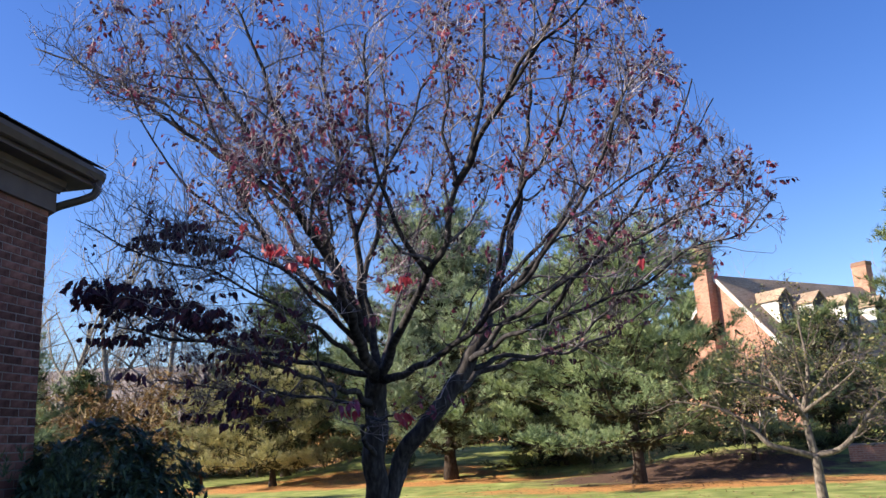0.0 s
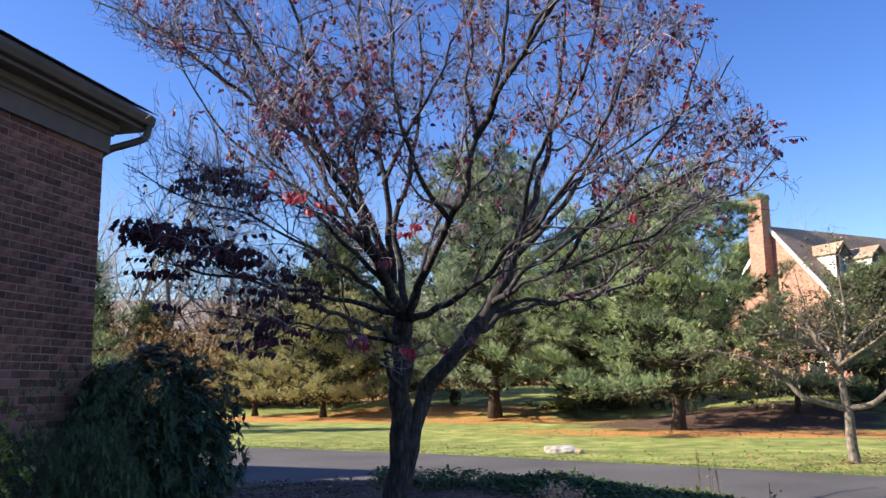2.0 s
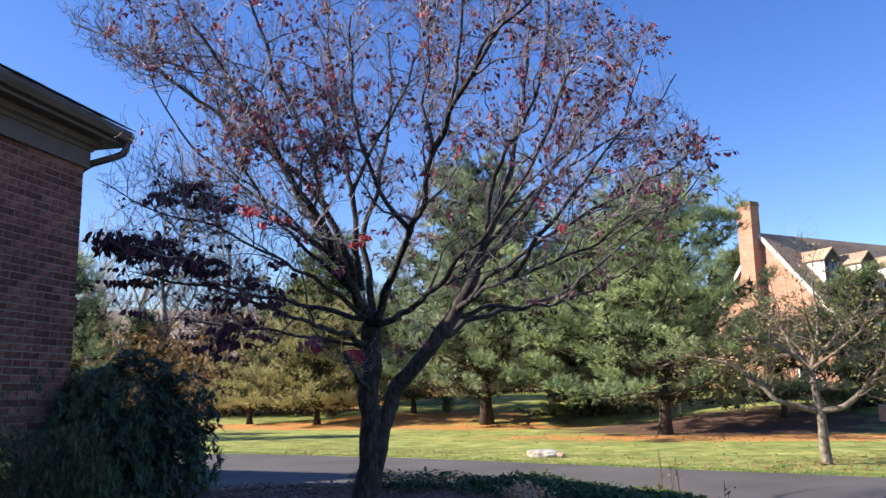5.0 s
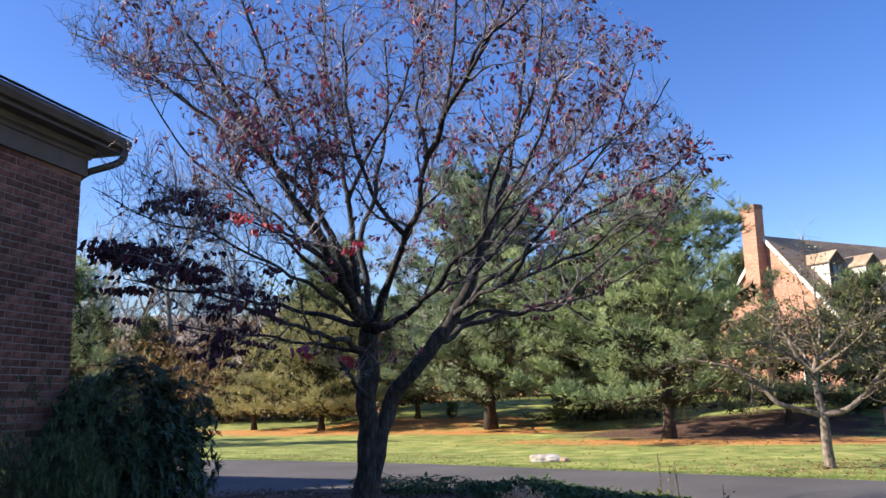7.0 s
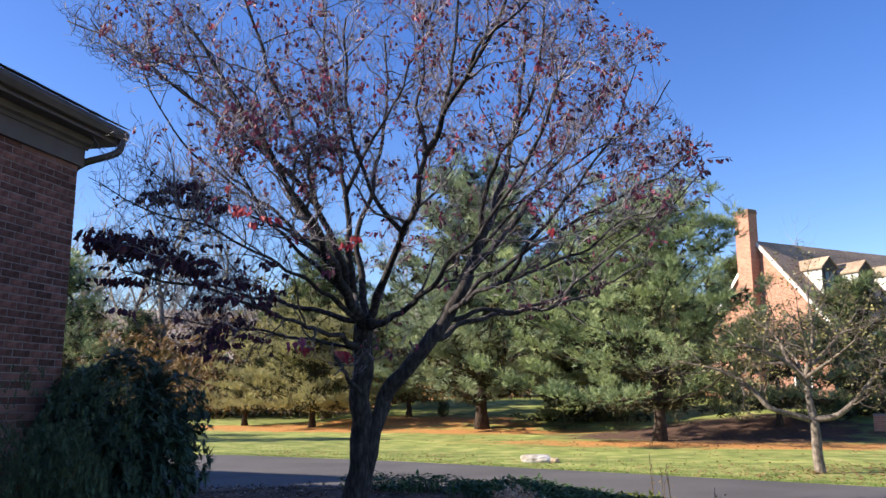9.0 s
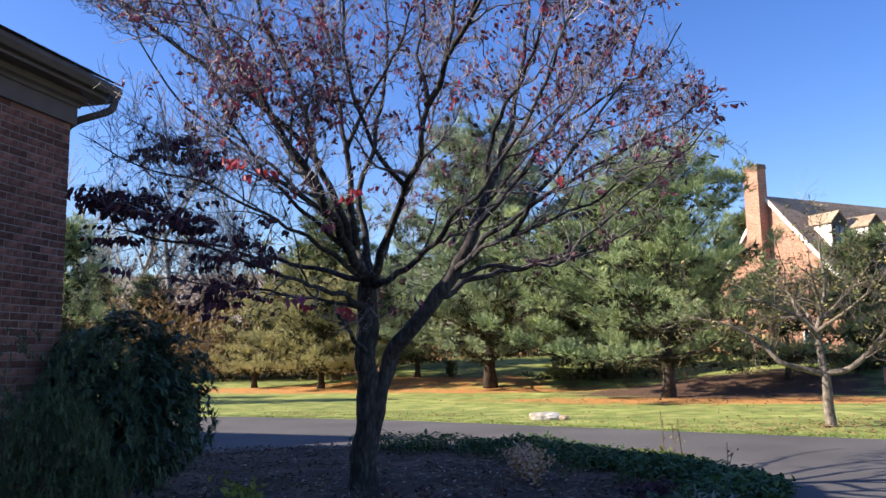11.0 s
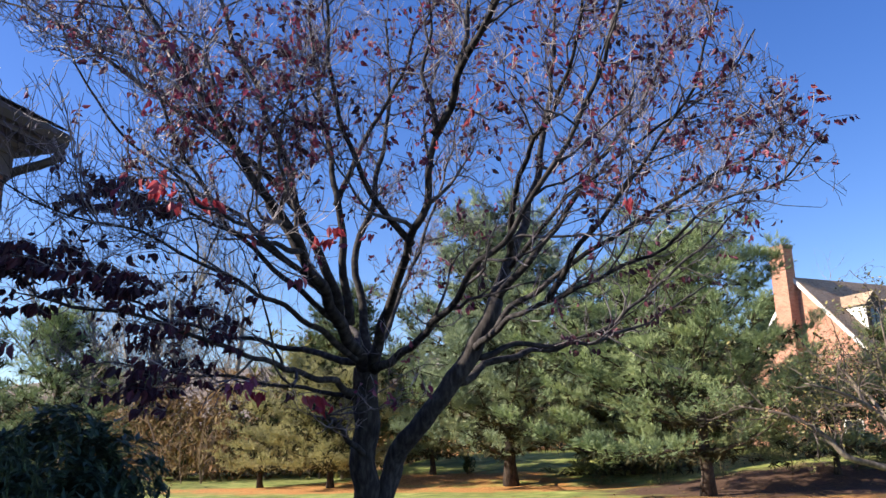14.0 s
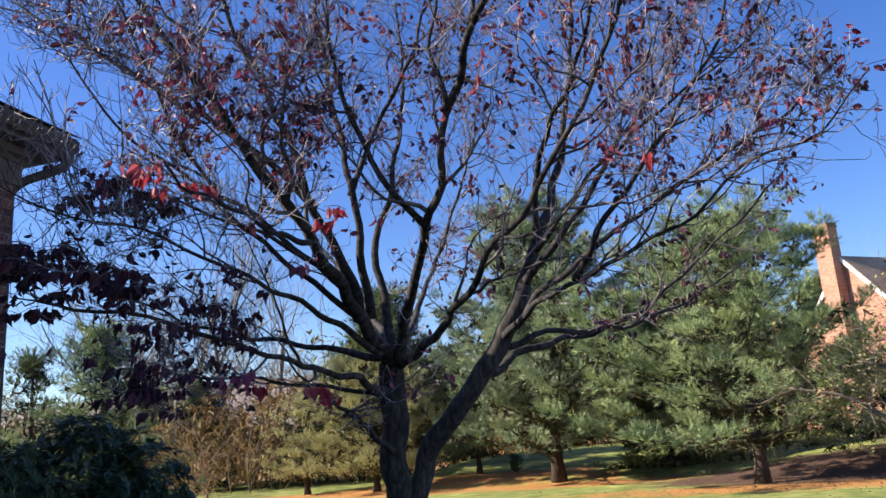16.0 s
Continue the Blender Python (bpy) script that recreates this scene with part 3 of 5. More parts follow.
def build_bricks(parent):
    """Running-bond bricks of the wing: those seen nearest as parts, the rest joined."""
    rng = random.Random(9)
    L, Hh, J = 0.203, 0.057, 0.0105
    meshes = []
    for v in range(6):
        b = Buf()
        c = 0.004
        y0, y1, z0, z1 = 0.0, L, 0.0, Hh
        jit = [rng.uniform(-0.0025, 0.0025) for _ in range(8)]
        back = [(0, y0, z0), (0, y1, z0), (0, y1, z1), (0, y0, z1)]
        mid = [(0.0016, y0 + jit[0], z0 + jit[1]), (0.0016, y1 + jit[2], z0 + jit[3]), (0.0016, y1 + jit[4], z1 + jit[5]), (0.0016, y0 + jit[6], z1 + jit[7])]
        front = [(0.0036, p[1] + (c if k in (0, 3) else -c), p[2] + (c if k < 2 else -c)) for k, p in enumerate(mid)]
        b.v = back + mid + front
        for r in (0, 4):
            for k in range(4):
                b.f.append((r + k, r + (k + 1) % 4, r + 4 + (k + 1) % 4, r + 4 + k))
        b.f.append((8, 9, 10, 11))
        meshes.append(b)
    data = [m.mesh("brick", M_BRICK) for m in meshes]
    half = [Buf() for _ in range(2)]
    for h in half:
        src = meshes[0]
        h.v = [(p[0], p[1] * 0.46, p[2]) for p in src.v]
        h.f = list(src.f)
    hdata = [h.mesh("brick", M_BRICK) for h in half]
    rest = Buf()
    courses = int(3.63 / (Hh + J)) + 1
    made = 0
    for c in range(courses):
        z = c * (Hh + J) + 0.006
        y = -0.012
        first = c % 2 == 1
        while y > -4.2:
            w = L * 0.46 if first else L
            near = z > 1.62 and y > -2.05
            v = rng.randrange(6)
            x = rng.uniform(-0.0015, 0.002)
            if near and made < 300:
                ob = new("brick", hdata[0] if first else data[v])
                ob.parent = parent
                ob.location = (-0.012 + x, y - w, z)
                made += 1
            else:
                m = half[0] if first else meshes[v]
                o = len(rest.v)
                rest.v += [(p[0] - 0.012 + x, p[1] + y - w, p[2] + z) for p in m.v]
                rest.f += [tuple(o + k for k in f) for f in m.f]
            y -= w + J
            first = False
    part("brick_courses", rest, M_BRICK_REST, parent, kind="stuff")


def build_shade_house():
    """An unseen tall house block behind the wing, added to cast shade over the bed and the near driveway."""
    house = thing("main_house", "unseen tall house block added to shade the bed and driveway", "house", (-24.5, 11.0, 0))
    b = Buf()
    b.box((-16.0, -9.0, -0.05), (0, 0, 7.6))
    b.prism([(0, 0, 7.6), (0, -9.0, 7.6), (0, -4.5, SHADE_HOUSE_RIDGE - 0.2)], (-16.0, 0, 0))
    box_uv(part("wall", b, M_FARBRICK, house))
    r = Buf()
    r.prism([(0.3, 0.35, 7.45), (0.3, -4.5, SHADE_HOUSE_RIDGE), (0.3, -9.4, 7.45), (0.3, -9.4, 7.6), (0.3, -4.5, SHADE_HOUSE_RIDGE + 0.16), (0.3, 0.35, 7.6)], (-16.6, 0, 0))
    part("roof", r, M_SHINGLE, house)


# height set by where the added block's shadow edge should fall
SHADE_HOUSE_RIDGE = 13.3


def box_uv(ob):
    """Lays brick coordinates in metres on upright faces."""
    me = ob.data
    uv = me.uv_layers.new(name="uv")
    for p in me.polygons:
        n = p.normal
        side = Vector((0, 0, 1)).cross(n)
        side = side.normalized() if side.length > 0.1 else Vector((1, 0, 0))
        for li in p.loop_indices:
            v = me.vertices[me.loops[li].vertex_index].co
            uv.data[li].uv = (v.dot(side), v.z)


# ---------------------------------------------------------------- the neighbours' house
M_DARKBRICK = brick_wall_material("sooty_brickwork", (0.24, 0.13, 0.085), (0.32, 0.18, 0.12), (0.3, 0.24, 0.2))


def build_neighbour():
    """Gable-ended brick house with chimneys and dormers. Local x along the ridge, y to the back, z up."""
    H = thing("neighbour_house", "orange brick gabled house with white dormers and chimneys", "house", (7.5, 45.3, 0.0))
    H.rotation_euler = (0, 0, radians(40.3))
    W, RZ, EZ, LEN = 4.05, 9.2, 4.7, 13.4

    b = Buf()
    b.prism([(0, -W, 0), (0, W, 0), (0, W, EZ), (0, 0, RZ), (0, -W, EZ)], (LEN, 0, 0))
    box_uv(part("wall", b, M_FARBRICK, H, "sunlit orange brick gable"))
    s = (RZ - EZ) / W
    for side in (-1, 1):
        r = Buf()
        o = 0.35
        r.prism([(-0.12, side * (W + o), EZ - o * s), (-0.12, 0, RZ), (-0.12, 0, RZ + 0.22), (-0.12, side * (W + o), EZ - o * s + 0.22)], (LEN + 0.24, 0, 0))
        roof = part("roof", r, M_ROOF, H, "weathered brown shingle roof")
        # shingle courses as thin raised strips
        c = Buf()
        k = 0.3
        while k < W + o - 0.1:
            z = RZ + 0.222 - k * s
            c.prism([(-0.12, side * k, z), (-0.12, side * (k + 0.02), z + 0.012), (-0.12, side * (k + 0.19), z - 0.19 * s + 0.012), (-0.12, side * (k + 0.19), z - 0.19 * s)], (LEN + 0.24, 0, 0))
            k += 0.21
        part("shingle_courses", c, M_ROOF, roof, kind="stuff")
        t = Buf()
        t.prism([(-0.17, side * (W + o), EZ - o * s - 0.05), (-0.17, 0, RZ - 0.06), (-0.17, 0, RZ + 0.2), (-0.17, side * (W + o), EZ - o * s + 0.2)], (0.045, 0, 0))
        part("rake_board", t, M_WHITE, H, "white painted rake board")
        g = Buf()
        g.box((-0.1, side * (W + o + 0.01) - 0.06, EZ - o * s - 0.02), (LEN + 0.1, side * (W + o + 0.01) + 0.06, EZ - o * s + 0.1))
        part("gutter", g, M_WHITE, H)
    # chimneys
    for x0, x1, cy, top, name_label in ((-0.62, 0.0, 0.44, 11.1, "tall brick chimney on the gable"), (LEN - 0.5, LEN + 0.1, 0.0, 11.0, "brick chimney at the far end")):
        c = Buf()
        c.box((x0, cy - 0.47, 0), (x1, cy + 0.47, top - 0.25))
        ch = part("chimney", c, M_FARBRICK, H, name_label)
        box_uv(ch)
        k = Buf()
        k.box((x0 - 0.03, cy - 0.5, top - 0.25), (x1 + 0.03, cy + 0.5, top - 0.12))
        k.box((x0 - 0.01, cy - 0.48, top - 0.12), (x1 + 0.01, cy + 0.48, top))
        cap = part("chimney_cap", k, M_DARKBRICK, ch)
        box_uv(cap)
        f = Buf()
        f.tube([((x0 + x1) / 2, cy, top - 0.05), ((x0 + x1) / 2, cy, top + 0.03)], [0.14, 0.13], 10, True)
        part("flue", f, M_PBARK, ch)
    # dormers on the near slope: white cheeks, shingled fronts coloured dark for their shade
    for x in (1.75, 4.5, 7.2, 9.9):
        y0, w, zt = -2.75, 0.52, 7.74
        zb = RZ + 0.22 + s * y0 - 0.15
        d = Buf()
        d.box((x - w, y0, zb), (x + w, y0 + 1.7, zt))
        dm = part("dormer", d, M_WHITE, H, "white sided roof dormer")
        fb = Buf()
        fb.prism([(x - w - 0.03, y0 - 0.012, zb), (x + w + 0.03, y0 - 0.012, zb), (x + w + 0.03, y0 - 0.012, zt), (x, y0 - 0.012, zt + 0.55), (x - w - 0.03, y0 - 0.012, zt)], (0, -0.04, 0))
        front = part("dormer_front", fb, M_DORMERSHADE, dm, "dormer front with its shade put into the dark colour")
        rr = Buf()
        for q in (-1, 1):
            rr.prism([(x + q * (w + 0.12), y0 - 0.13, zt - 0.08), (x, y0 - 0.13, zt + 0.5), (x, y0 - 0.13, zt + 0.58), (x + q * (w + 0.12), y0 - 0.13, zt)], (0, 2.2, 0))
        rr.prism([(x - w, y0, zt), (x + w, y0, zt), (x, y0, zt + 0.5)], (0, 1.9, 0))
        part("dormer_roof", rr, M_ROOF, dm)
        wb = Buf()
        wb.box((x - 0.34, y0 - 0.066, zb + 0.3), (x + 0.34, y0 - 0.054, zb + 1.32))
        part("window_pane", wb, M_DARKGLASS, front)
        fr = Buf()
        for zz in (0.26, 0.79, 1.3):
            fr.box((x - 0.37, y0 - 0.09, zb + zz), (x + 0.37, y0 - 0.068, zb + zz + 0.035))
        for xx in (-0.37, -0.0175, 0.335):
            fr.box((x + xx, y0 - 0.091, zb + 0.26), (x + xx + 0.035, y0 - 0.069, zb + 1.335))
        part("window_frame", fr, M_TRIM, front)
    # windows of the gable and front
    for y, z in ((-2.2, 0.9), (2.2, 0.9)):
        wb = Buf()
        wb.box((-0.02, y - 0.45, z), (-0.006, y + 0.45, z + 1.4))
        pane = part("window", wb, M_DARKGLASS, H)
        fb = Buf()
        for a0, a1, c0, c1 in ((-0.52, 0.52, -0.07, 0), (-0.52, 0.52, 1.4, 1.47), (-0.52, -0.45, 0, 1.4), (0.45, 0.52, 0, 1.4), (-0.45, 0.45, 0.67, 0.73)):
            fb.box((-0.05, y + a0, z + c0), (-0.022, y + a1, z + c1))
        part("window_frame", fb, M_WHITE, pane)
    for x in (2.2, 5.0, 7.8, 10.6, 12.9):
        wb = Buf()
        wb.box((x - 0.45, -W - 0.02, 2.6), (x + 0.45, -W - 0.006, 4.1))
        part("window", wb, M_DARKGLASS, H)


# ---------------------------------------------------------------- trees
def wiggle(p, d, length, r0, r1, rng, bend=0.35, lift=0.0, seg=0.1):
    """A crooked line from p along d: points and radii."""
    n = max(2, int(length / seg))
    pts, rad = [Vector(p)], [r0]
    d = Vector(d).normalized()
    for i in range(n):
        d = (d + Vector((rng.gauss(0, bend), rng.gauss(0, bend), rng.gauss(0, bend) + lift)) * (length / n) * 1.6).normalized()
        pts.append(pts[-1] + d * (length / n))
        rad.append(r0 + (r1 - r0) * (i + 1) / n)
    return pts, rad


def side_dir(d, angle, rng, flat=0.5):
    """A way that leaves d by the angle, rather level than steep."""
    d = Vector(d).normalized()
    a = d.cross(Vector((0, 0, 1)))
    if a.length < 0.15:
        a = d.cross(Vector((1, 0, 0)))
    a.normalize()
    c = a.cross(d)
    t = rng.uniform(0, 2 * math.pi)
    s = a * math.cos(t) + c * (math.sin(t) * flat)
    return (d * math.cos(angle) + s.normalized() * math.sin(angle)).normalized()


def build_dogwood():
    rng = random.Random(11)
    nrng = np.random.default_rng(11)
    B = Vector((-1.72, 8.49, 0.03))
    tree = thing("dogwood_tree", "dogwood tree with dark forked trunk and sparse dark red autumn leaves", "tree", B)
    wood, twigs, boughs = [], Buf(), []

    def limb(name, r0, r1, ctrl, sides=10):
        r0 = r0 if name == "trunk" else r0 * 0.82
        pts = curve(ctrl, 0.1)
        n = len(pts)
        rad = [r0 + (r1 - r0) * (i / (n - 1)) ** 0.52 for i in range(n)]
        ph = rng.uniform(0, 9)
        pts = [p + Vector((noise.noise((i * 0.35, ph, 0)), noise.noise((i * 0.35, ph, 5)), noise.noise((i * 0.35, ph, 9)))) * 0.045 for i, p in enumerate(pts)]
        wood.append((name, pts, rad, sides))
        return pts, rad

    # two stems from one foot
    limb("trunk", 0.128, 0.098, [(-1.71, 8.49, -0.05), (-1.68, 8.48, 0.3), (-1.63, 8.46, 0.75), (-1.595, 8.4, 1.2), (-1.575, 8.33, 1.7), (-1.51, 8.2, 2.12)], 14)
    limb("trunk", 0.105, 0.07, [(-1.66, 8.5, -0.05), (-1.61, 8.5, 0.45), (-1.51, 8.5, 0.95), (-1.39, 8.5, 1.38), (-1.1, 8.43, 1.7), (-0.83, 8.44, 2.02), (-0.66, 8.52, 2.32), (-0.5, 8.6, 2.68)], 14)
    main = [
        limb("limb", 0.08, 0.012, [(-0.5, 8.6, 2.66), (-0.36, 8.8, 3.15), (-0.13, 9.0, 3.93), (0.04, 9.1, 5.03), (0.1, 9.1, 5.7)]),
        limb("limb", 0.085, 0.012, [(-1.51, 8.22, 2.08), (-1.48, 7.6, 2.39), (-1.42, 7.0, 2.62), (-1.4, 6.5, 2.85), (-1.5, 6.05, 3.2), (-1.75, 5.8, 3.7), (-2.1, 5.6, 4.3)]),
        limb("limb", 0.06, 0.01, [(-1.48, 7.62, 2.38), (-1.46, 7.3, 2.7), (-1.52, 7.0, 3.08), (-1.62, 6.8, 3.5), (-1.85, 6.6, 4.25), (-2.1, 6.4, 5.0)]),
        limb("limb", 0.05, 0.01, [(-1.5, 7.75, 2.42), (-1.48, 7.6, 2.99), (-1.5, 7.52, 3.4), (-1.63, 7.6, 4.02), (-1.8, 7.7, 4.9), (-1.85, 7.7, 5.6)]),
        limb("limb", 0.06, 0.01, [(-1.5, 8.2, 2.15), (-1.53, 8.2, 2.66), (-1.6, 8.2, 3.05), (-1.47, 8.3, 3.59), (-1.4, 8.5, 4.44), (-1.46, 8.7, 5.5)]),
        limb("limb", 0.07, 0.01, [(-1.48, 8.2, 2.12), (-1.12, 7.7, 2.52), (-0.78, 7.05, 2.83), (-0.58, 6.8, 3.0), (-0.42, 6.6, 3.4), (-0.2, 6.5, 3.95), (-0.1, 6.5, 4.8)]),
        limb("limb", 0.035, 0.008, [(-0.78, 7.05, 2.83), (-0.83, 6.7, 2.95), (-0.92, 6.4, 3.2), (-0.98, 6.2, 3.7), (-0.95, 6.0, 4.4)]),
        limb("limb", 0.055, 0.009, [(-1.46, 8.2, 2.1), (-0.9, 7.4, 2.15), (-0.4, 6.6, 2.28), (-0.04, 6.2, 2.5), (0.24, 6.0, 2.74), (0.55, 5.8, 3.1), (0.8, 5.65, 3.6)]),
        limb("limb", 0.055, 0.009, [(-0.83, 8.44, 2.0), (-0.55, 9.0, 2.22), (-0.2, 9.5, 2.35), (0.3, 9.8, 2.55), (0.95, 10.0, 3.05), (1.6, 10.0, 3.6)]),
        limb("limb", 0.046, 0.004, [(-0.7, 8.5, 2.25), (-0.2, 7.7, 2.38), (0.41, 7.05, 2.46), (0.8, 6.75, 2.53), (1.15, 6.45, 2.7), (1.5, 6.3, 2.78), (1.7, 6.2, 2.98)]),
        limb("limb", 0.04, 0.008, [(-0.72, 8.5, 2.2), (-0.36, 8.75, 2.3), (0.1, 9.3, 2.35), (0.7, 9.9, 2.6), (1.3, 10.5, 3.0)]),
        limb("limb", 0.04, 0.004, [(-1.6, 8.38, 1.42), (-1.5, 7.6, 1.62), (-1.1, 6.4, 1.7), (-0.76, 5.5, 1.68), (-0.64, 5.1, 1.66)]),
        limb("limb", 0.05, 0.008, [(-1.56, 8.3, 1.9), (-1.52, 7.4, 1.98), (-1.58, 6.7, 2.02), (-1.72, 6.1, 2.12), (-2.0, 5.7, 2.22), (-2.4, 5.5, 2.32)]),
        limb("limb", 0.046, 0.003, [(-1.52, 8.05, 2.18), (-1.6, 7.4, 2.35), (-1.68, 6.8, 2.48), (-1.82, 6.3, 2.57), (-2.05, 5.9, 2.72), (-2.4, 5.6, 2.83), (-2.7, 5.35, 3.02)]),
        limb("limb", 0.05, 0.008, [(-1.47, 7.5, 2.46), (-1.9, 7.5, 3.1), (-2.4, 7.55, 3.9), (-3.2, 7.6, 4.7), (-4.2, 7.6, 5.25)]),
        limb("limb", 0.05, 0.009, [(-0.5, 8.6, 2.66), (-0.12, 8.4, 3.0), (0.38, 8.4, 3.63), (0.85, 8.8, 4.4), (1.1, 9.0, 5.0)]),
        limb("limb", 0.05, 0.009, [(-1.51, 8.2, 2.1), (-1.98, 9.0, 2.64), (-2.55, 9.6, 3.25), (-3.2, 10.1, 3.95), (-3.9, 10.5, 4.8)]),
        limb("limb", 0.05, 0.009, [(-1.48, 8.22, 2.15), (-1.55, 9.0, 2.7), (-1.55, 9.8, 3.4), (-1.4, 10.3, 4.3), (-1.25, 10.6, 5.2)]),
        limb("limb", 0.045, 0.008, [(-1.52, 8.1, 2.15), (-2.2, 8.3, 2.35), (-2.9, 8.3, 2.5), (-3.6, 8.3, 2.75), (-4.3, 8.2, 3.1)]),
        limb("limb", 0.045, 0.008, [(-0.66, 8.52, 2.32), (0.0, 8.3, 2.75), (0.6, 8.1, 3.05), (1.15, 7.8, 3.25), (1.55, 7.5, 3.36), (1.8, 7.4, 3.55)]),
        limb("limb", 0.04, 0.005, [(-1.5, 7.75, 2.42), (-1.75, 7.0, 2.9), (-2.1, 6.4, 3.2), (-2.45, 6.05, 3.6), (-2.75, 5.85, 4.2)]),
        limb("limb", 0.036, 0.005, [(-1.48, 7.6, 2.39), (-1.68, 6.6, 2.75), (-1.9, 6.0, 3.25), (-2.05, 5.8, 3.9), (-2.3, 5.6, 4.6)]),
        limb("limb", 0.03, 0.005, [(-1.41, 6.7, 2.74), (-1.2, 5.8, 2.6), (-1.0, 5.0, 2.5), (-0.86, 4.5, 2.44)]),
        limb("limb", 0.04, 0.007, [(-1.52, 7.0, 3.08), (-1.95, 6.75, 3.55), (-2.6, 6.55, 4.05), (-3.3, 6.5, 4.62), (-3.95, 6.5, 4.95)]),
        limb("limb", 0.026, 0.004, [(-1.42, 7.0, 2.62), (-1.75, 6.5, 2.85), (-2.1, 6.1, 3.0), (-2.45, 6.0, 3.12), (-2.75, 6.0, 3.3)]),
        limb("limb", 0.03, 0.006, [(-1.56, 8.3, 1.85), (-2.0, 7.7, 1.98), (-2.5, 7.1, 2.05), (-2.9, 6.8, 2.1)]),
        limb("limb", 0.034, 0.005, [(0.1, 7.35, 2.42), (0.45, 6.9, 2.75), (0.85, 6.6, 3.1), (1.15, 6.4, 3.5), (1.3, 6.3, 3.9)]),
        limb("limb", 0.034, 0.005, [(-0.4, 8.7, 2.98), (0.15, 8.0, 3.25), (0.75, 7.5, 3.5), (1.3, 7.3, 3.75), (1.6, 7.2, 4.1)]),
        limb("limb", 0.03, 0.005, [(-0.1, 6.2, 3.7), (0.2, 5.9, 4.0), (0.6, 5.7, 4.25), (0.9, 5.6, 4.6)]),
        limb("limb", 0.045, 0.008, [(-0.4, 8.75, 3.05), (-0.2, 8.1, 3.5), (0.2, 7.5, 3.85), (0.5, 7.0, 4.3), (0.6, 6.7, 4.9)]),
        limb("limb", 0.04, 0.008, [(-0.42, 6.62, 3.38), (-0.1, 6.2, 3.7), (0.3, 5.8, 4.1), (0.6, 5.5, 4.6)]),
        limb("limb", 0.034, 0.005, [(-1.5, 7.52, 3.3), (-1.25, 7.5, 3.8), (-0.95, 7.5, 4.3), (-0.68, 7.45, 4.85), (-0.5, 7.4, 5.4)]),
        limb("limb", 0.026, 0.004, [(-0.42, 6.6, 3.4), (-0.5, 6.6, 3.8), (-0.45, 6.6, 4.25), (-0.5, 6.55, 4.8)]),
    ]
    tips = []   # places and ways of the twig ends
    spacing = (0.16, 0.092, 0.056, 0.04)
    heart = Vector((-1.35, 8.0, 2.3))  # the inner crown is bare of twigs

    def inside(p):
        """The crown's outline: wide and open, with a gap between the low and the high left boughs."""
        d = -2.2 - p.x
        if d > 0 and 3.36 + 0.32 * d < p.z < 3.5 + 0.7 * d:
            return False
        if p.x < (-2.9 if p.z < 3.9 else -3.5) - 0.72 * (p.y - 5.6):
            return False
        k = 6.7 / max(2.0, p.y - 0.8)
        xx, zz = 0.48 + (p.x - 0.48) * k, 1.5 + (p.z - 1.5) * k
        if xx > 2.1 - 0.55 * max(0.0, zz - 3.3) - 1.1 * max(0.0, 3.0 - zz):
            return False
        return (p.x + 1.05) ** 2 / 3.7 ** 2 + (p.y - 7.8) ** 2 / 3.6 ** 2 + (p.z - 3.9) ** 2 / 2.5 ** 2 < 1 and p.z > 1.5

    def sprout(pts, rad, level, lo=0.25):
        """Side shoots along a line: 0 secondary limbs, 1 branches, 2 twigs, 3 twig ends."""
        n = len(pts)
        dist = 0.0
        for i in range(max(1, int(n * lo)), n):
            dist += (pts[i] - pts[i - 1]).length
            if dist < spacing[level] * rng.uniform(0.7, 1.3):
                continue
            dist = 0.0
            f = i / (n - 1)
            d = pts[i] - pts[i - 1]
            if not inside(pts[i]) or (level and (pts[i] - heart).length < rng.uniform(0.6, 1.15)) or (pts[i] - heart).length < 0.6:
                continue
            if level and pts[i].z < 2.75 and -1.9 < pts[i].x < -0.3 and level == 1 and rng.random() < 0.8:
                continue  # few twigs low on the inner limbs
            if level and rng.random() < 0.45 and (pts[i].z < 3.0 and pts[i].x > -0.7 and pts[i].y < 8.3 or pts[i].z > 2.9 and pts[i].z < 3.9 and pts[i].x < -2.0):
                continue  # thinner at the low right and above the low left boughs
            if level and rng.random() < 0.72 and pts[i].x > -0.9 and pts[i].y > 8.7 and pts[i].z < 3.3:
                continue  # nearly bare boughs on the far side
            if level and rng.random() < 0.26 and (pts[i].x > 0.0 and pts[i].z > 3.0 or pts[i].z > 3.9):
                continue  # airier towards the right top
            if level == 0:
                ln = rng.uniform(0.8, 1.7) * (1.1 - 0.45 * f)
                r = min(rad[i] * 0.6, 0.022)
                q, rr = wiggle(pts[i], side_dir(d, radians(rng.uniform(28, 60)), rng, 0.65), ln, r, 0.004, rng, 1.5, 0.12, 0.09)
                keep = next((j for j, p in enumerate(q) if not inside(p)), len(q))
                if keep < 3:
                    continue
                q, rr = q[:keep], [v * (1 - 0.75 * j / keep) for j, v in enumerate(rr[:keep])]
                boughs.append((q, rr))
                sprout(q, rr, 1, 0.2)
            elif level < 3:
                spread = side_dir(d, radians(90), rng, 0.45)
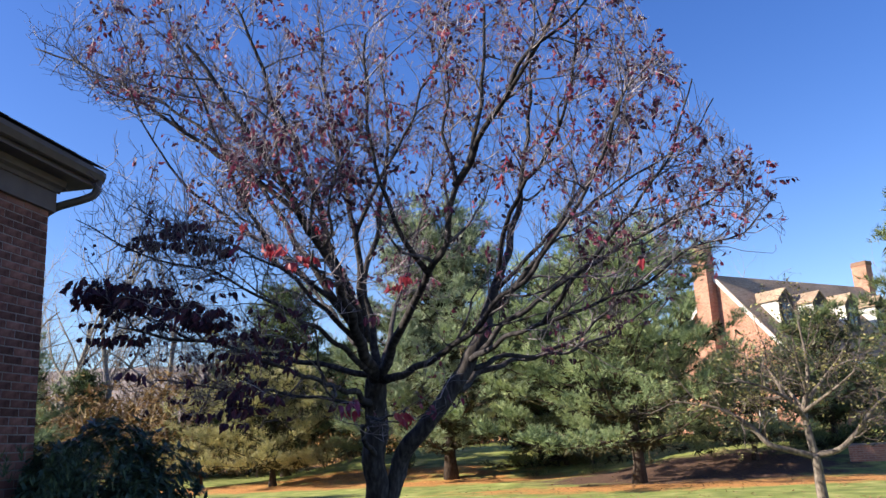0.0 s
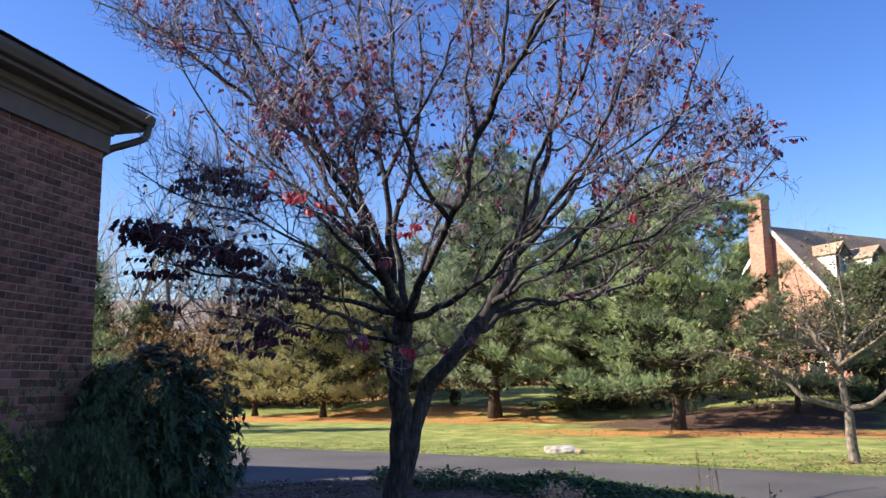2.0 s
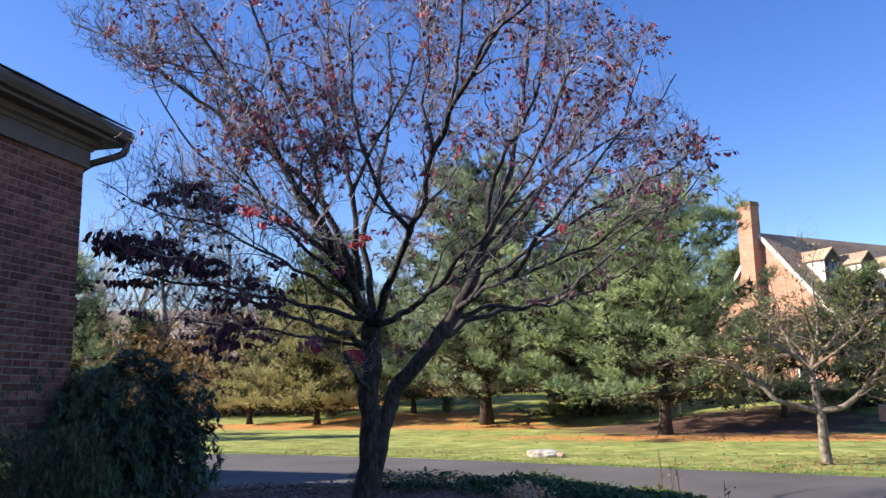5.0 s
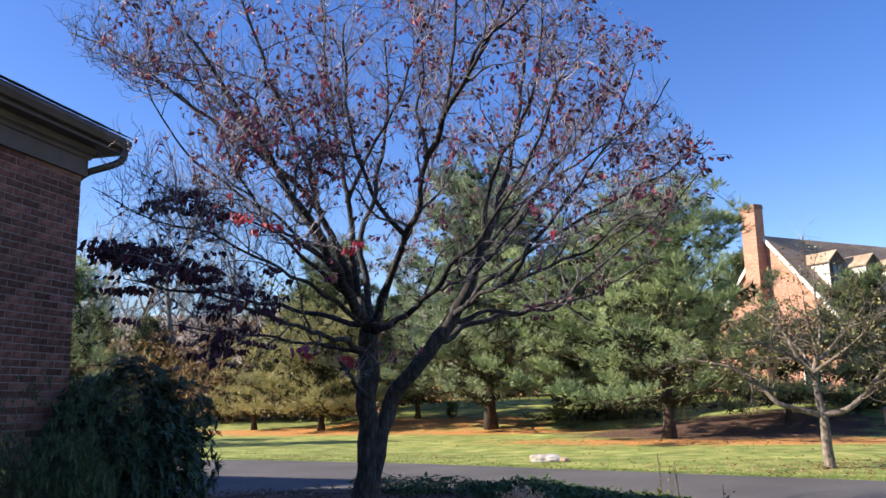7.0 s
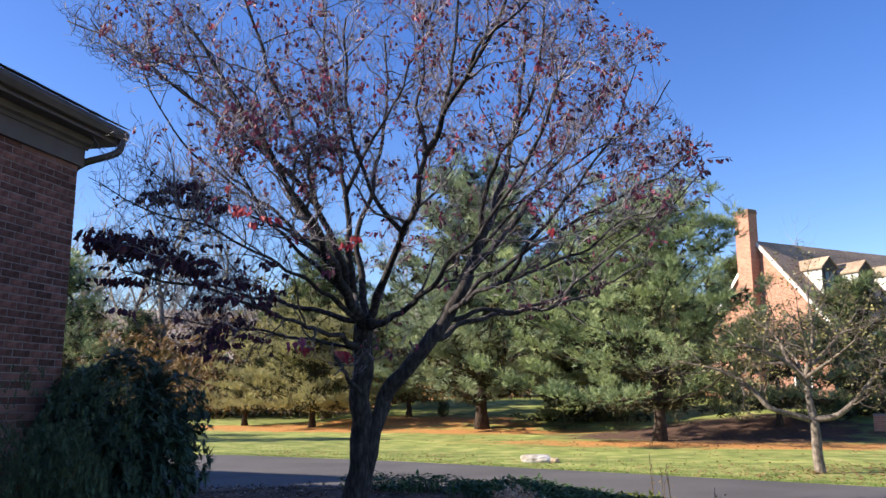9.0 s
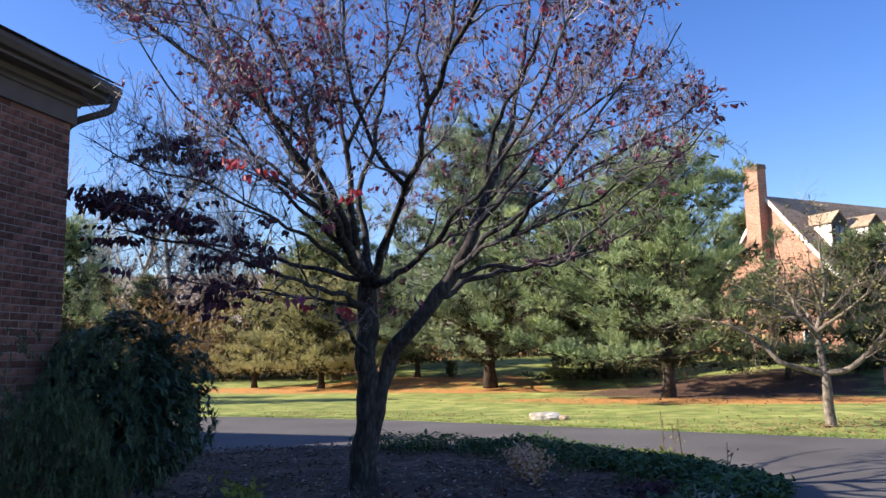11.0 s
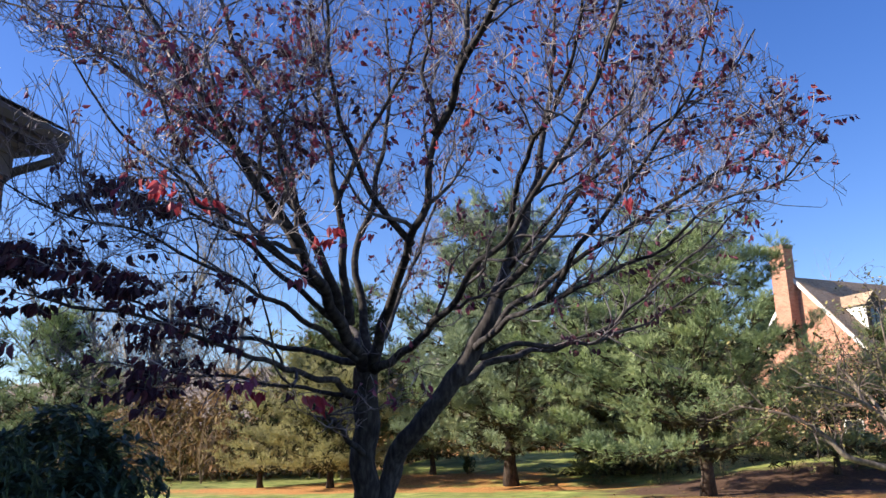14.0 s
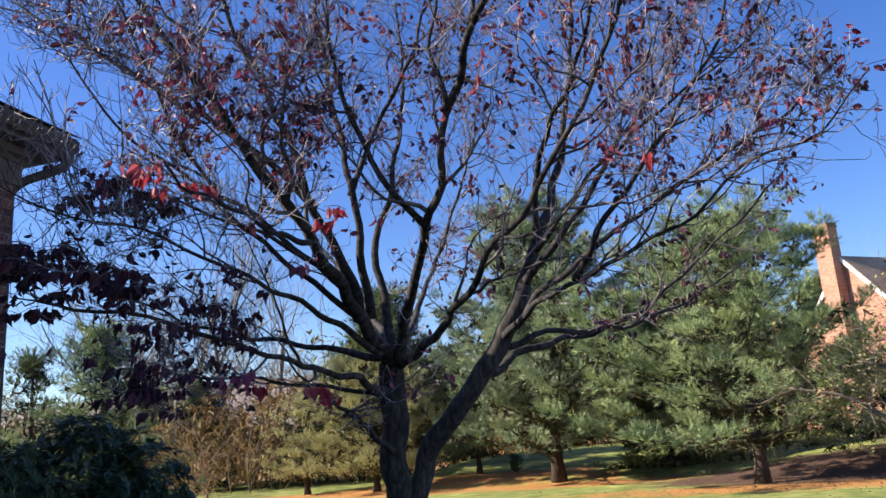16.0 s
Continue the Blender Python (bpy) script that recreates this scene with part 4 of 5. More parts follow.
                for side in (-1, 1):
                    if rng.random() < 0.2:
                        continue
                    w = radians(rng.uniform(38, 66))
                    way = d.normalized() * math.cos(w) + spread * (side * math.sin(w))
                    if level == 1:
                        ln = rng.uniform(0.18, 0.52) * (1.15 - 0.5 * f)
                        q, rr = wiggle(pts[i], way, ln, min(rad[i] * 0.7, 0.0055), 0.002, rng, 2.6, 1.3, 0.065)
                    else:
                        ln = rng.uniform(0.06, 0.19)
                        q, rr = wiggle(pts[i], way, ln, 0.0023, 0.0014, rng, 3.4, 4.0, 0.055)
                    keep = next((j for j, p in enumerate(q) if not inside(p)), len(q))
                    if keep < 3:
                        continue
                    q, rr = q[:keep], rr[:keep]
                    twigs.tube(q, rr, 4 if level == 1 else 3)
                    sprout(q, rr, level + 1, 0.2)
                    tips.append((q[-1], q[-1] - q[-2]))
            else:
                way = (side_dir(d, radians(rng.uniform(35, 75)), rng, 0.8) + Vector((0, 0, 0.7))).normalized()
                q = [pts[i], pts[i] + way * rng.uniform(0.03, 0.07)]
                twigs.tube(q, [0.0016, 0.0012], 3)
                tips.append((q[-1], q[-1] - q[-2]))

    for pts, rad in main:
        sprout(pts, rad, 0, 0.4)
        sprout(pts, rad, 1, 0.3)
        tips.append((pts[-1], pts[-1] - pts[-2]))

    # an upright spray of bare twigs over the low left boughs
    for foot, way, ln in (((-1.86, 5.3, 2.62), (0.15, -0.75, 0.42), 0.85), ((-1.8, 5.1, 2.72), (-0.1, -0.2, 0.9), 0.5), ((-1.9, 5.4, 2.58), (-0.25, -0.35, 0.7), 0.6), ((-1.74, 4.95, 2.82), (0.12, -0.3, 0.6), 0.4)):
        q, rr = wiggle(foot, way, ln, 0.0045, 0.002, rng, 1.2, 0.5, 0.06)
        twigs.tube(q, rr, 4)
        for i in range(3, len(q), 2):
            for side in (-1, 1):
                w, r2 = wiggle(q[i], (q[i] - q[i - 1]).normalized() + Vector((side * 0.7, rng.gauss(0, 0.3), 0.2)), rng.uniform(0.07, 0.2), 0.0025, 0.0015, rng, 2.5, 3.0, 0.04)
                twigs.tube(w, r2, 3)
                if rng.random() < 0.3:
                    tips.append((w[-1], w[-1] - w[-2]))

    for name, pts, rad, sides in wood:
        b = Buf()
        if name == "trunk":
            rad = [r * (1 + 0.35 * math.exp(-max(0.0, p.z) / 0.18)) for p, r in zip(pts, rad)]
        b.tube([p - B for p in pts], rad, sides, True)
        if name == "trunk":
            b.v = [tuple(Vector(v) * 1 + Vector((noise.noise((v[0] * 9, v[1] * 9, v[2] * 3)), noise.noise((v[1] * 9, v[0] * 9, v[2] * 3 + 4)), 0)) * 0.012) for v in b.v]
        part(name, b, M_BARK if name == "trunk" else M_LIMB, tree, smooth=True)
    twigs.v = [(x - B.x, y - B.y, z - B.z) for x, y, z in twigs.v]
    for pts, rad in boughs:
        b = Buf()
        b.tube([p - B for p in pts], rad, 6)
        part("branch", b, M_BRANCH, tree, smooth=True)

    # leaves hang in small bunches from some of the tips
    groups = {"red": ([], [], []), "purple": ([], [], []), "scarlet": ([], [], [])}

    def add_leaf(key, p, d, size):
        groups[key][0].append((p.x - B.x, p.y - B.y, p.z - B.z))
        groups[key][1].append((d.x, d.y, d.z))
        groups[key][2].append(size)

    def spray(p, way, n, key, size, hang=0.75):
        """A level shoot with leaves hanging in pairs along it."""
        if p.x < -2.85 - 0.72 * (p.y - 5.6):
            return
        way = Vector((way.x, way.y, way.z * 0.3 + rng.gauss(0, 0.08))).normalized()
        across = way.cross(Vector((0, 0, 1))).normalized()
        ln = 0.022 * n * rng.uniform(0.8, 1.3)
        line = [p + way * (ln * k / 3) + Vector((0, 0, 0.012 * math.sin(k))) - B for k in range(4)]
        twigs.tube(line, [0.0026, 0.0024, 0.0021, 0.0018], 3)
        for k in range(n):
            a = p + way * (ln * (k + rng.random()) / n) + across * rng.gauss(0, 0.012)
            dd = Vector((rng.gauss(0, 0.4), rng.gauss(0, 0.4), -hang + rng.gauss(0, 0.25))) + across * rng.choice((-0.6, 0.6)) + way * 0.5
            add_leaf(key, a, dd, size * rng.uniform(0.7, 1.2))

    for p, d in tips:
        low = p.z < 3.25 and p.x < -1.3 - 0.5 * max(0.0, p.z - 2.6)
        if low:
            k = 5.2 / (p.y - 0.4)
            xx, zz = 1.1 + (p.x - 1.1) * k, 1.4 + (p.z - 1.4) * k
            if xx < -2.85 or 2.75 < zz < 2.92 or zz > 3.12 or (zz >= 2.92 and (xx < -2.6 or xx > -1.9)):
                continue  # level tiers of leaves with open gaps between them
            tier = noise.noise((p.x * 1.5, p.y * 1.5, p.z * 3.6))
            if rng.random() < 0.012 + 0.14 * max(0.0, tier):
                spray(p, d, rng.randint(2, 5), "purple", 0.055)
            continue
        patch = noise.noise((p.x * 1.3 + 3, p.y * 1.3, p.z * 1.9)) + 0.6 * noise.noise((p.x * 4.1, p.y * 4.1, p.z * 4.1))
        full = 1.45 if p.x > -0.6 and p.z > 3.0 else 1.0  # more leaves are left on the drive's side
        if rng.random() < (0.03 + 0.245 * max(0.0, patch + 0.08)) * full:
            key = "purple" if rng.random() < 0.45 else ("scarlet" if rng.random() < 0.05 else "red")
            spray(p, d, rng.choice((1, 2, 3, 4, 5, 8)), key, 0.051)
    # fuller sprays low in the crown; sun on them is put into the scarlet colour
    for c, s, n, m, key in (((-1.05, 4.88, 2.54), 0.075, 6, 6, "scarlet"), ((-0.62, 5.2, 2.45), 0.07, 2, 5, "scarlet"), ((-0.75, 5.35, 2.28), 0.08, 1, 4, "red"), ((-0.6, 5.05, 1.71), 0.08, 3, 5, "scarlet"), ((-0.72, 5.0, 1.74), 0.08, 2, 5, "red"),
                            ((-1.05, 5.45, 2.55), 0.1, 1, 4, "red"), ((-0.75, 6.3, 2.62), 0.1, 1, 4, "red"), ((-1.7, 5.6, 3.0), 0.1, 1, 5, "scarlet"), ((0.3, 9.7, 2.5), 0.2, 6, 5, "purple"), ((0.75, 9.9, 2.65), 0.2, 6, 5, "purple"), ((0.1, 9.2, 2.35), 0.18, 5, 5, "purple"), ((1.0, 10.1, 2.95), 0.2, 5, 5, "purple"), ((0.75, 5.3, 2.42), 0.05, 1, 3, "scarlet"),
                            ((-2.75, 7.3, 1.9), 0.15, 4, 6, "purple"), ((-2.35, 6.9, 1.98), 0.15, 4, 6, "purple")):
        for k in range(n):
            p = Vector(c) + Vector((rng.gauss(0, s), rng.gauss(0, s), rng.gauss(0, s * 0.35)))
            spray(p, Vector((rng.gauss(-0.3, 0.8), rng.gauss(-0.2, 0.8), 0)), m, key, 0.062 if key == "scarlet" else 0.068, 1.6)
    # level tiers of dark leaves along the low boughs over the shrubs
    for a, b, n, m, thick in (((-2.7, 5.45, 2.58), (-2.1, 5.45, 2.5), 46, 8, 0.055), ((-2.1, 5.5, 2.48), (-1.75, 5.6, 2.28), 26, 8, 0.06), ((-1.75, 5.6, 2.25), (-1.55, 5.5, 2.02), 9, 7, 0.05),
                              ((-2.5, 5.45, 2.28), (-2.4, 5.45, 2.27), 5, 7, 0.03), ((-2.62, 6.0, 3.07), (-2.1, 6.0, 3.1), 28, 8, 0.045), ((-2.1, 6.0, 3.0), (-1.9, 6.0, 2.9), 9, 6, 0.04),
                              ((-1.8, 5.4, 1.72), (-1.45, 5.4, 1.86), 9, 7, 0.04), ((-1.62, 5.5, 1.95), (-1.5, 5.4, 1.82), 6, 6, 0.04), ((-2.05, 5.45, 1.97), (-1.95, 5.45, 1.97), 2, 6, 0.01),
                              ((-1.65, 6.0, 2.5), (-1.4, 5.9, 2.2), 9, 6, 0.12), ((-1.95, 6.3, 2.3), (-1.6, 6.3, 2.1), 8, 6, 0.12)):
        a, b = Vector(a), Vector(b)
        line = [a.lerp(b, t / 5) + Vector((rng.gauss(0, 0.02), 0.05, 0.03 + rng.gauss(0, 0.01))) - B for t in range(6)]
        twigs.tube(line, [0.004] * 6, 4)
        for k in range(n):
            p = a.lerp(b, rng.random()) + Vector((rng.gauss(0, 0.03), rng.gauss(0.1, 0.16), rng.gauss(0, thick)))
            spray(p, Vector((rng.gauss(-0.5, 0.6), rng.gauss(-0.2, 0.5), 0)), m, "purple", 0.072, 1.3)
    part("twigs", twigs, M_TWIG, tree, "fine silvery grey twigs", kind="stuff")
    for key, mat, lab in (("red", M_RED, "sparse dull red leaves"), ("purple", M_PURPLE, "dark purple leaves"), ("scarlet", M_SCARLET, "bright scarlet leaves")):
        P, D, S = groups[key]
        b = Buf()
        half = len(P) // 3
        t = turns(D, nrng)
        b.scatter(LEAF, LEAF_F, P[:half], t[:half], S[:half])
        b.scatter(CURL, LEAF_F, P[half:], t[half:], S[half:])
        part("leaves", b, mat, tree, lab, kind="stuff")


def tuft_shape(rng, n=11, length=1.0, width=0.05, spread=0.75):
    """A brush of needles pointing along +x."""
    v, f = [], []
    for k in range(n):
        a = rng.uniform(0, 2 * math.pi)
        s = spread * math.sqrt(rng.uniform(0.02, 1))
        d = Vector((math.cos(s), math.sin(s) * math.cos(a), math.sin(s) * math.sin(a)))
        side = d.cross(Vector((rng.gauss(0, 1), rng.gauss(0, 1), rng.gauss(0, 1)))).normalized() * width
        ln = length * rng.uniform(0.7, 1.1)
        x0 = Vector((rng.uniform(-0.5, 0.1), 0, 0))
        o = len(v)
        v += [tuple(x0 - side), tuple(x0 + side), tuple(x0 + d * ln)]
        f.append((o, o + 1, o + 2))
    return v, f


def build_pine(name, label, seed, height, radius, clear, needle, at, size=0.22, dense=1.0, lean=0.0, round_top=0.75, reach=0.0, deep=0.1):
    """A pine: straight trunk, whorls of upswept limbs, flat sprays of side shoots with brushes of needles."""
    rng = random.Random(seed)
    nrng = np.random.default_rng(seed)
    x, y = at
    tree = thing(name, label, "tree", (x, y, ground_z(x, y) - 0.03), group="pines on the lawn")
    tr = Buf()
    r0 = 0.018 * height + 0.06
    pts = [Vector((lean * (k / 12) + 0.06 * noise.noise((k * 0.5, seed, 0)), 0.06 * noise.noise((k * 0.5, seed, 7)), height * 0.97 * k / 12)) for k in range(13)]
    tr.tube(pts, [r0 * (1 - 0.93 * k / 12) * (1.35 if k == 0 else 1) for k in range(13)], 9, True)
    part("trunk", tr, M_PBARK, tree, smooth=True)
    br = Buf()
    P, D, S = [], [], []
    inner_at, inner_way = [], []

    def plume(p, way, ln):
        """A shoot with brushes of needles along it and a soft rounded tuft of them at its end."""
        n = max(1, int(ln * 3.0 * (0.5 + 0.5 * dense)))
        for k in range(n):
            a = p + way * (ln * (k + rng.random()) / n) + Vector((rng.gauss(0, 0.05), rng.gauss(0, 0.05), rng.gauss(0, 0.03)))
            P.append((a.x, a.y, a.z))
            D.append((way.x + rng.gauss(0, 0.32), way.y + rng.gauss(0, 0.32), way.z + 0.45 + rng.gauss(0, 0.22)))
            S.append(size * rng.uniform(0.75, 1.1))
        c = p + way * ln + Vector((0, 0, 0.12 * ln))
        r = 0.11 + 0.07 * min(1.5, ln)
        for k in range(4 + int(15 * dense)):
            o = Vector((rng.gauss(0, r), rng.gauss(0, r), rng.gauss(0, r * 0.55)))
            P.append((c.x + o.x, c.y + o.y, c.z + o.z))
            D.append((way.x * 0.6 + o.x * 5, way.y * 0.6 + o.y * 5, way.z + 0.5 + o.z * 4))
            S.append(size * rng.uniform(0.65, 1.0))

    z = clear
    while z < height * 0.97:
        f = (z - clear) / (height - clear)
        prof = (1 - f) ** round_top * (0.9 + 0.1 * min(1, f * 5)) + 0.05
        ax = pts[min(12, int(z / height * 12))]
        turn = rng.uniform(0, 6.28)
        count = (rng.choice((6, 7, 8)) + (2 if f < 0.2 else 0)) if dense > 0.5 else rng.choice((5, 6, 7))
        for k in range(count):
            a = turn + 6.283 * k / count + rng.gauss(0, 0.22)
            swell = 1 + 0.55 * noise.noise((math.cos(a) * 1.2, math.sin(a) * 1.2, z * 0.5 + seed))
            ln = radius * prof * rng.uniform(0.75, 1.1) * swell * (1 - reach * math.cos(a) * (1 - f)) * (1 + deep * abs(math.sin(a)) * (1 - f))
            d = Vector((math.cos(a), math.sin(a), 0.02 + 0.5 * f + rng.gauss(0, 0.06) - (0.09 if f < 0.12 else 0)))
            p0 = Vector((ax.x, ax.y, z + rng.uniform(-0.1, 0.1)))
            q, rr = wiggle(p0, d, ln, 0.01 + 0.007 * ln, 0.006, rng, 0.10, 0.09, 0.42)
            br.tube(q, rr, 4)
            n = len(q)
            for i in range(1, n):
                g = i / (n - 1)
                for k2 in range(2 if g > 0.3 else 4):  # old brown needles near the trunk, darkened for shade there and under the limbs
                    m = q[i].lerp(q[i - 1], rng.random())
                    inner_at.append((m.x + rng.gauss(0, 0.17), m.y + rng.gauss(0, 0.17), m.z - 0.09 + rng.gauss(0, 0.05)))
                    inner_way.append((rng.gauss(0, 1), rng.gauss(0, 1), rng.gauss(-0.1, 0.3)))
                if g < 0.2:
                    continue
                dd = (q[i] - q[i - 1]).normalized()
                across = dd.cross(Vector((0, 0, 1))).normalized()
                if noise.noise((q[i].x * 0.95 + seed, q[i].y * 0.95, q[i].z * 1.8)) < -0.1 - (0.1 if f < 0.3 else 0):
                    continue  # a gap between clumps
                for side in (-1, 1):
                    w = radians(rng.uniform(35, 68))
                    sd = dd * math.cos(w) + across * (side * math.sin(w)) + Vector((0, 0, rng.uniform(-0.05, 0.22)))
                    plume(q[i] - dd * rng.uniform(0, 0.3), sd, (0.24 + 0.34 * ln * (1.03 - g)) * rng.uniform(0.6, 1.1))
                if rng.random() < 0.35:
                    plume(q[i], (dd * 0.5 + Vector((rng.gauss(0, 0.2), rng.gauss(0, 0.2), 0.8))).normalized(), rng.uniform(0.15, 0.32))
            plume(q[-1], (q[-1] - q[-2]).normalized(), 0.42)
        z += rng.uniform(0.58, 0.82) * (1 - 0.4 * f)
    for k in range(14):
        P.append((lean, 0, height * (0.88 + 0.11 * k / 14)))
        D.append((rng.gauss(0, 0.5), rng.gauss(0, 0.5), 1))
        S.append(size)
    part("limbs", br, M_PBARK, tree, kind="stuff")
    fb = Buf()
    P, D, S = np.array(P), np.array(D), np.array(S)
    t = turns(D, nrng)
    for v in range(4):
        sh, fc = tuft_shape(rng, 10 if dense > 0.9 else 7, 1.15, 0.038 if dense > 0.9 else 0.05, 0.66)
        fb.scatter(sh, fc, P[v::4], t[v::4], S[v::4])
    # dark tufts that paint shade into the gaps and undersides of the boughs
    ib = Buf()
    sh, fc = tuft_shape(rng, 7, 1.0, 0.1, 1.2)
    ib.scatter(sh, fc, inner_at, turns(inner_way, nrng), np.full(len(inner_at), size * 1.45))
    part("inner_shade_needles", ib, M_NEEDLE_OLD_SHADE, tree, "dull brown-green inner needles, darkened to stand for the crown's inner shade", kind="stuff")
    part("needles", fb, needle, tree, "soft long-needled foliage", kind="stuff")
    return tree


def build_bare(name, label, seed, height, at, mat, spread=0.55, leaf=None, leaf_size=0.06, leaf_chance=0.0, levels=3, r0=None, group="", fork=0.25):
    """A leafless or thinly leaved tree, or a thicket when it forks near the ground."""
    rng = random.Random(seed)
    nrng = np.random.default_rng(seed)
    x, y = at
    tree = thing(name, label, "tree", (x, y, ground_z(x, y) - 0.03), group=group)
    tr, tw = Buf(), Buf()
    tips = []
    r0 = r0 or 0.014 * height + 0.02

    def shoot(p, d, ln, r, lev):
        q, rr = wiggle(p, d, ln, r, r * 0.45, rng, 0.16 / max(0.4, ln * 0.35), 0.06, ln / (7 if lev < 2 else 4))
        (tr if lev <= 1 else tw).tube(q, rr, 7 if lev == 0 else (5 if lev == 1 else 3))
        if lev >= levels:
            tips.append((q[-1], q[-1] - q[-2]))
            tips.append((q[len(q) // 2], q[-1] - q[-2]))
            return
        n = len(q)
        for k in range((7, 6, 5, 4)[lev]):
            i = min(n - 1, max(1, int(n * rng.uniform(fork if lev == 0 else 0.2, 1.0))))
            dd = (q[i] - q[i - 1]).normalized()
            shoot(q[i], side_dir(dd, radians(rng.uniform(20, 50)) * (0.6 + spread), rng, 1.0) + Vector((0, 0, 0.15)), ln * rng.uniform(0.4, 0.68), rr[i] * rng.uniform(0.45, 0.65), lev + 1)

    shoot((0, 0, 0), (rng.gauss(0, 0.06), rng.gauss(0, 0.06), 1), height * 0.72, r0, 0)
    if fork < 0.1:
        part("stems", tr, mat, tree, smooth=True, kind="stuff")
    else:
        part("trunk", tr, mat, tree, smooth=True)
    part("twigs", tw, mat, tree, kind="stuff")
    if leaf:
        P, D, S = [], [], []
        for p, d in tips:
            if rng.random() < leaf_chance:
                for k in range(rng.choice((1, 2, 3))):
                    P.append(tuple(p + Vector((rng.gauss(0, 0.06), rng.gauss(0, 0.06), rng.gauss(0, 0.05)))))
                    D.append((rng.gauss(0, 1), rng.gauss(0, 1), rng.gauss(-0.2, 0.6)))
                    S.append(leaf_size * rng.uniform(0.7, 1.3))
        b = Buf()
        b.scatter(STRAP, STRAP_F, P, turns(D, nrng), S)
        part("leaves", b, leaf, tree, kind="stuff")
    return tree


def build_crabapple():
    rng = random.Random(21)
    nrng = np.random.default_rng(21)
    B = Vector((4.35, 16.9, 0.0))
    tree = thing("crabapple_tree", "small crooked crabapple tree, nearly bare, a few yellow leaves", "tree", B)
    tw = Buf()
    tips = []

    def limb(r0, r1, ctrl):
        pts = curve(ctrl, 0.1)
        rad = [r0 + (r1 - r0) * i / (len(pts) - 1) for i in range(len(pts))]
        b = Buf()
        b.tube(pts, rad, 9, True)
        part("trunk" if r0 > 0.1 else "limb", b, M_PALEBARK, tree, smooth=True)
        return pts, rad

    def sprout(pts, rad, lev, lo):
        n, dist = len(pts), 0.0
        for i in range(max(1, int(n * lo)), n):
            dist += (pts[i] - pts[i - 1]).length
            if dist < (0.115, 0.095, 0.085)[lev]:
                continue
            dist = 0
            d = pts[i] - pts[i - 1]
            ln = (rng.uniform(0.5, 1.3), rng.uniform(0.25, 0.6), rng.uniform(0.08, 0.2))[lev]
            q, rr = wiggle(pts[i], side_dir(d, radians(rng.uniform(35, 75)), rng, 1.0), ln, min(rad[i] * 0.6, (0.015, 0.007, 0.0035)[lev]), (0.005, 0.003, 0.002)[lev], rng, (1.3, 2.2, 3.0)[lev], 0.15, 0.09)
            tw.tube(q, rr, 4 if lev == 0 else 3)
            tips.append(q[-1])
            tips.append(q[len(q) // 2])
            if lev < 2:
                sprout(q, rr, lev + 1, 0.2)

    limb(0.105, 0.08, [(0, 0, -0.05), (-0.03, 0, 0.35), (-0.03, 0, 0.75), (-0.05, 0, 1.0)])
    for r, c in ((0.06, [(-0.05, 0, 0.95), (-0.5, -0.1, 1.08), (-0.85, -0.2, 1.2), (-1.1, -0.2, 1.5), (-1.6, -0.3, 1.85), (-2.4, -0.3, 2.05)]),
                 (0.075, [(-0.05, 0, 0.95), (-0.1, 0, 1.35), (-0.1, 0.1, 1.75), (0.02, 0.1, 2.2), (0.1, 0.2, 2.7), (0.05, 0.2, 3.4)]),
                 (0.05, [(-0.1, 0.05, 1.7), (-0.35, 0.3, 2.05), (-0.5, 0.5, 2.5), (-0.9, 0.6, 2.9)]),
                 (0.045, [(-0.1, 0.05, 1.6), (-0.45, -0.4, 1.95), (-0.9, -0.6, 2.2), (-1.4, -0.7, 2.35)]),
                 (0.06, [(-0.03, 0, 0.97), (0.35, -0.1, 1.05), (0.7, -0.1, 1.35), (1.0, -0.1, 1.7), (1.5, 0, 2.1), (1.9, 0, 2.6)]),
                 (0.045, [(-0.05, 0.1, 1.9), (0.4, 0.5, 2.3), (0.8, 0.7, 2.7), (1.1, 0.8, 3.1)]),
                 (0.04, [(0, 0.1, 2.1), (-0.2, -0.4, 2.6), (-0.3, -0.7, 3.0)]),
                 (0.04, [(-0.1, 0.05, 1.75), (0.3, -0.6, 2.1), (0.6, -1.0, 2.4)]),
                 (0.04, [(-0.1, 0.05, 1.75), (-0.2, 0.8, 2.2), (-0.4, 1.3, 2.5)])):
        p, q = limb(r, 0.012, c)
        sprout(p, q, 0, 0.3)
    part("twigs", tw, M_DARKTWIG, tree, "thin dark twigs", kind="stuff")
    P, D, S = [], [], []
    for p in tips:
        if rng.random() < 0.4:
            for k in range(rng.choice((1, 2, 2))):
                P.append(tuple(p + Vector((rng.gauss(0, 0.05), rng.gauss(0, 0.05), rng.gauss(0, 0.04)))))
                D.append((rng.gauss(0, 1), rng.gauss(0, 1), rng.gauss(-0.4, 0.5)))
                S.append(rng.uniform(0.045, 0.075))
    b = Buf()
    b.scatter(LEAF, LEAF_F, P, turns(D, nrng), S)
    part("leaves", b, M_CRAB, tree, "a few olive and yellow leaves", kind="stuff")


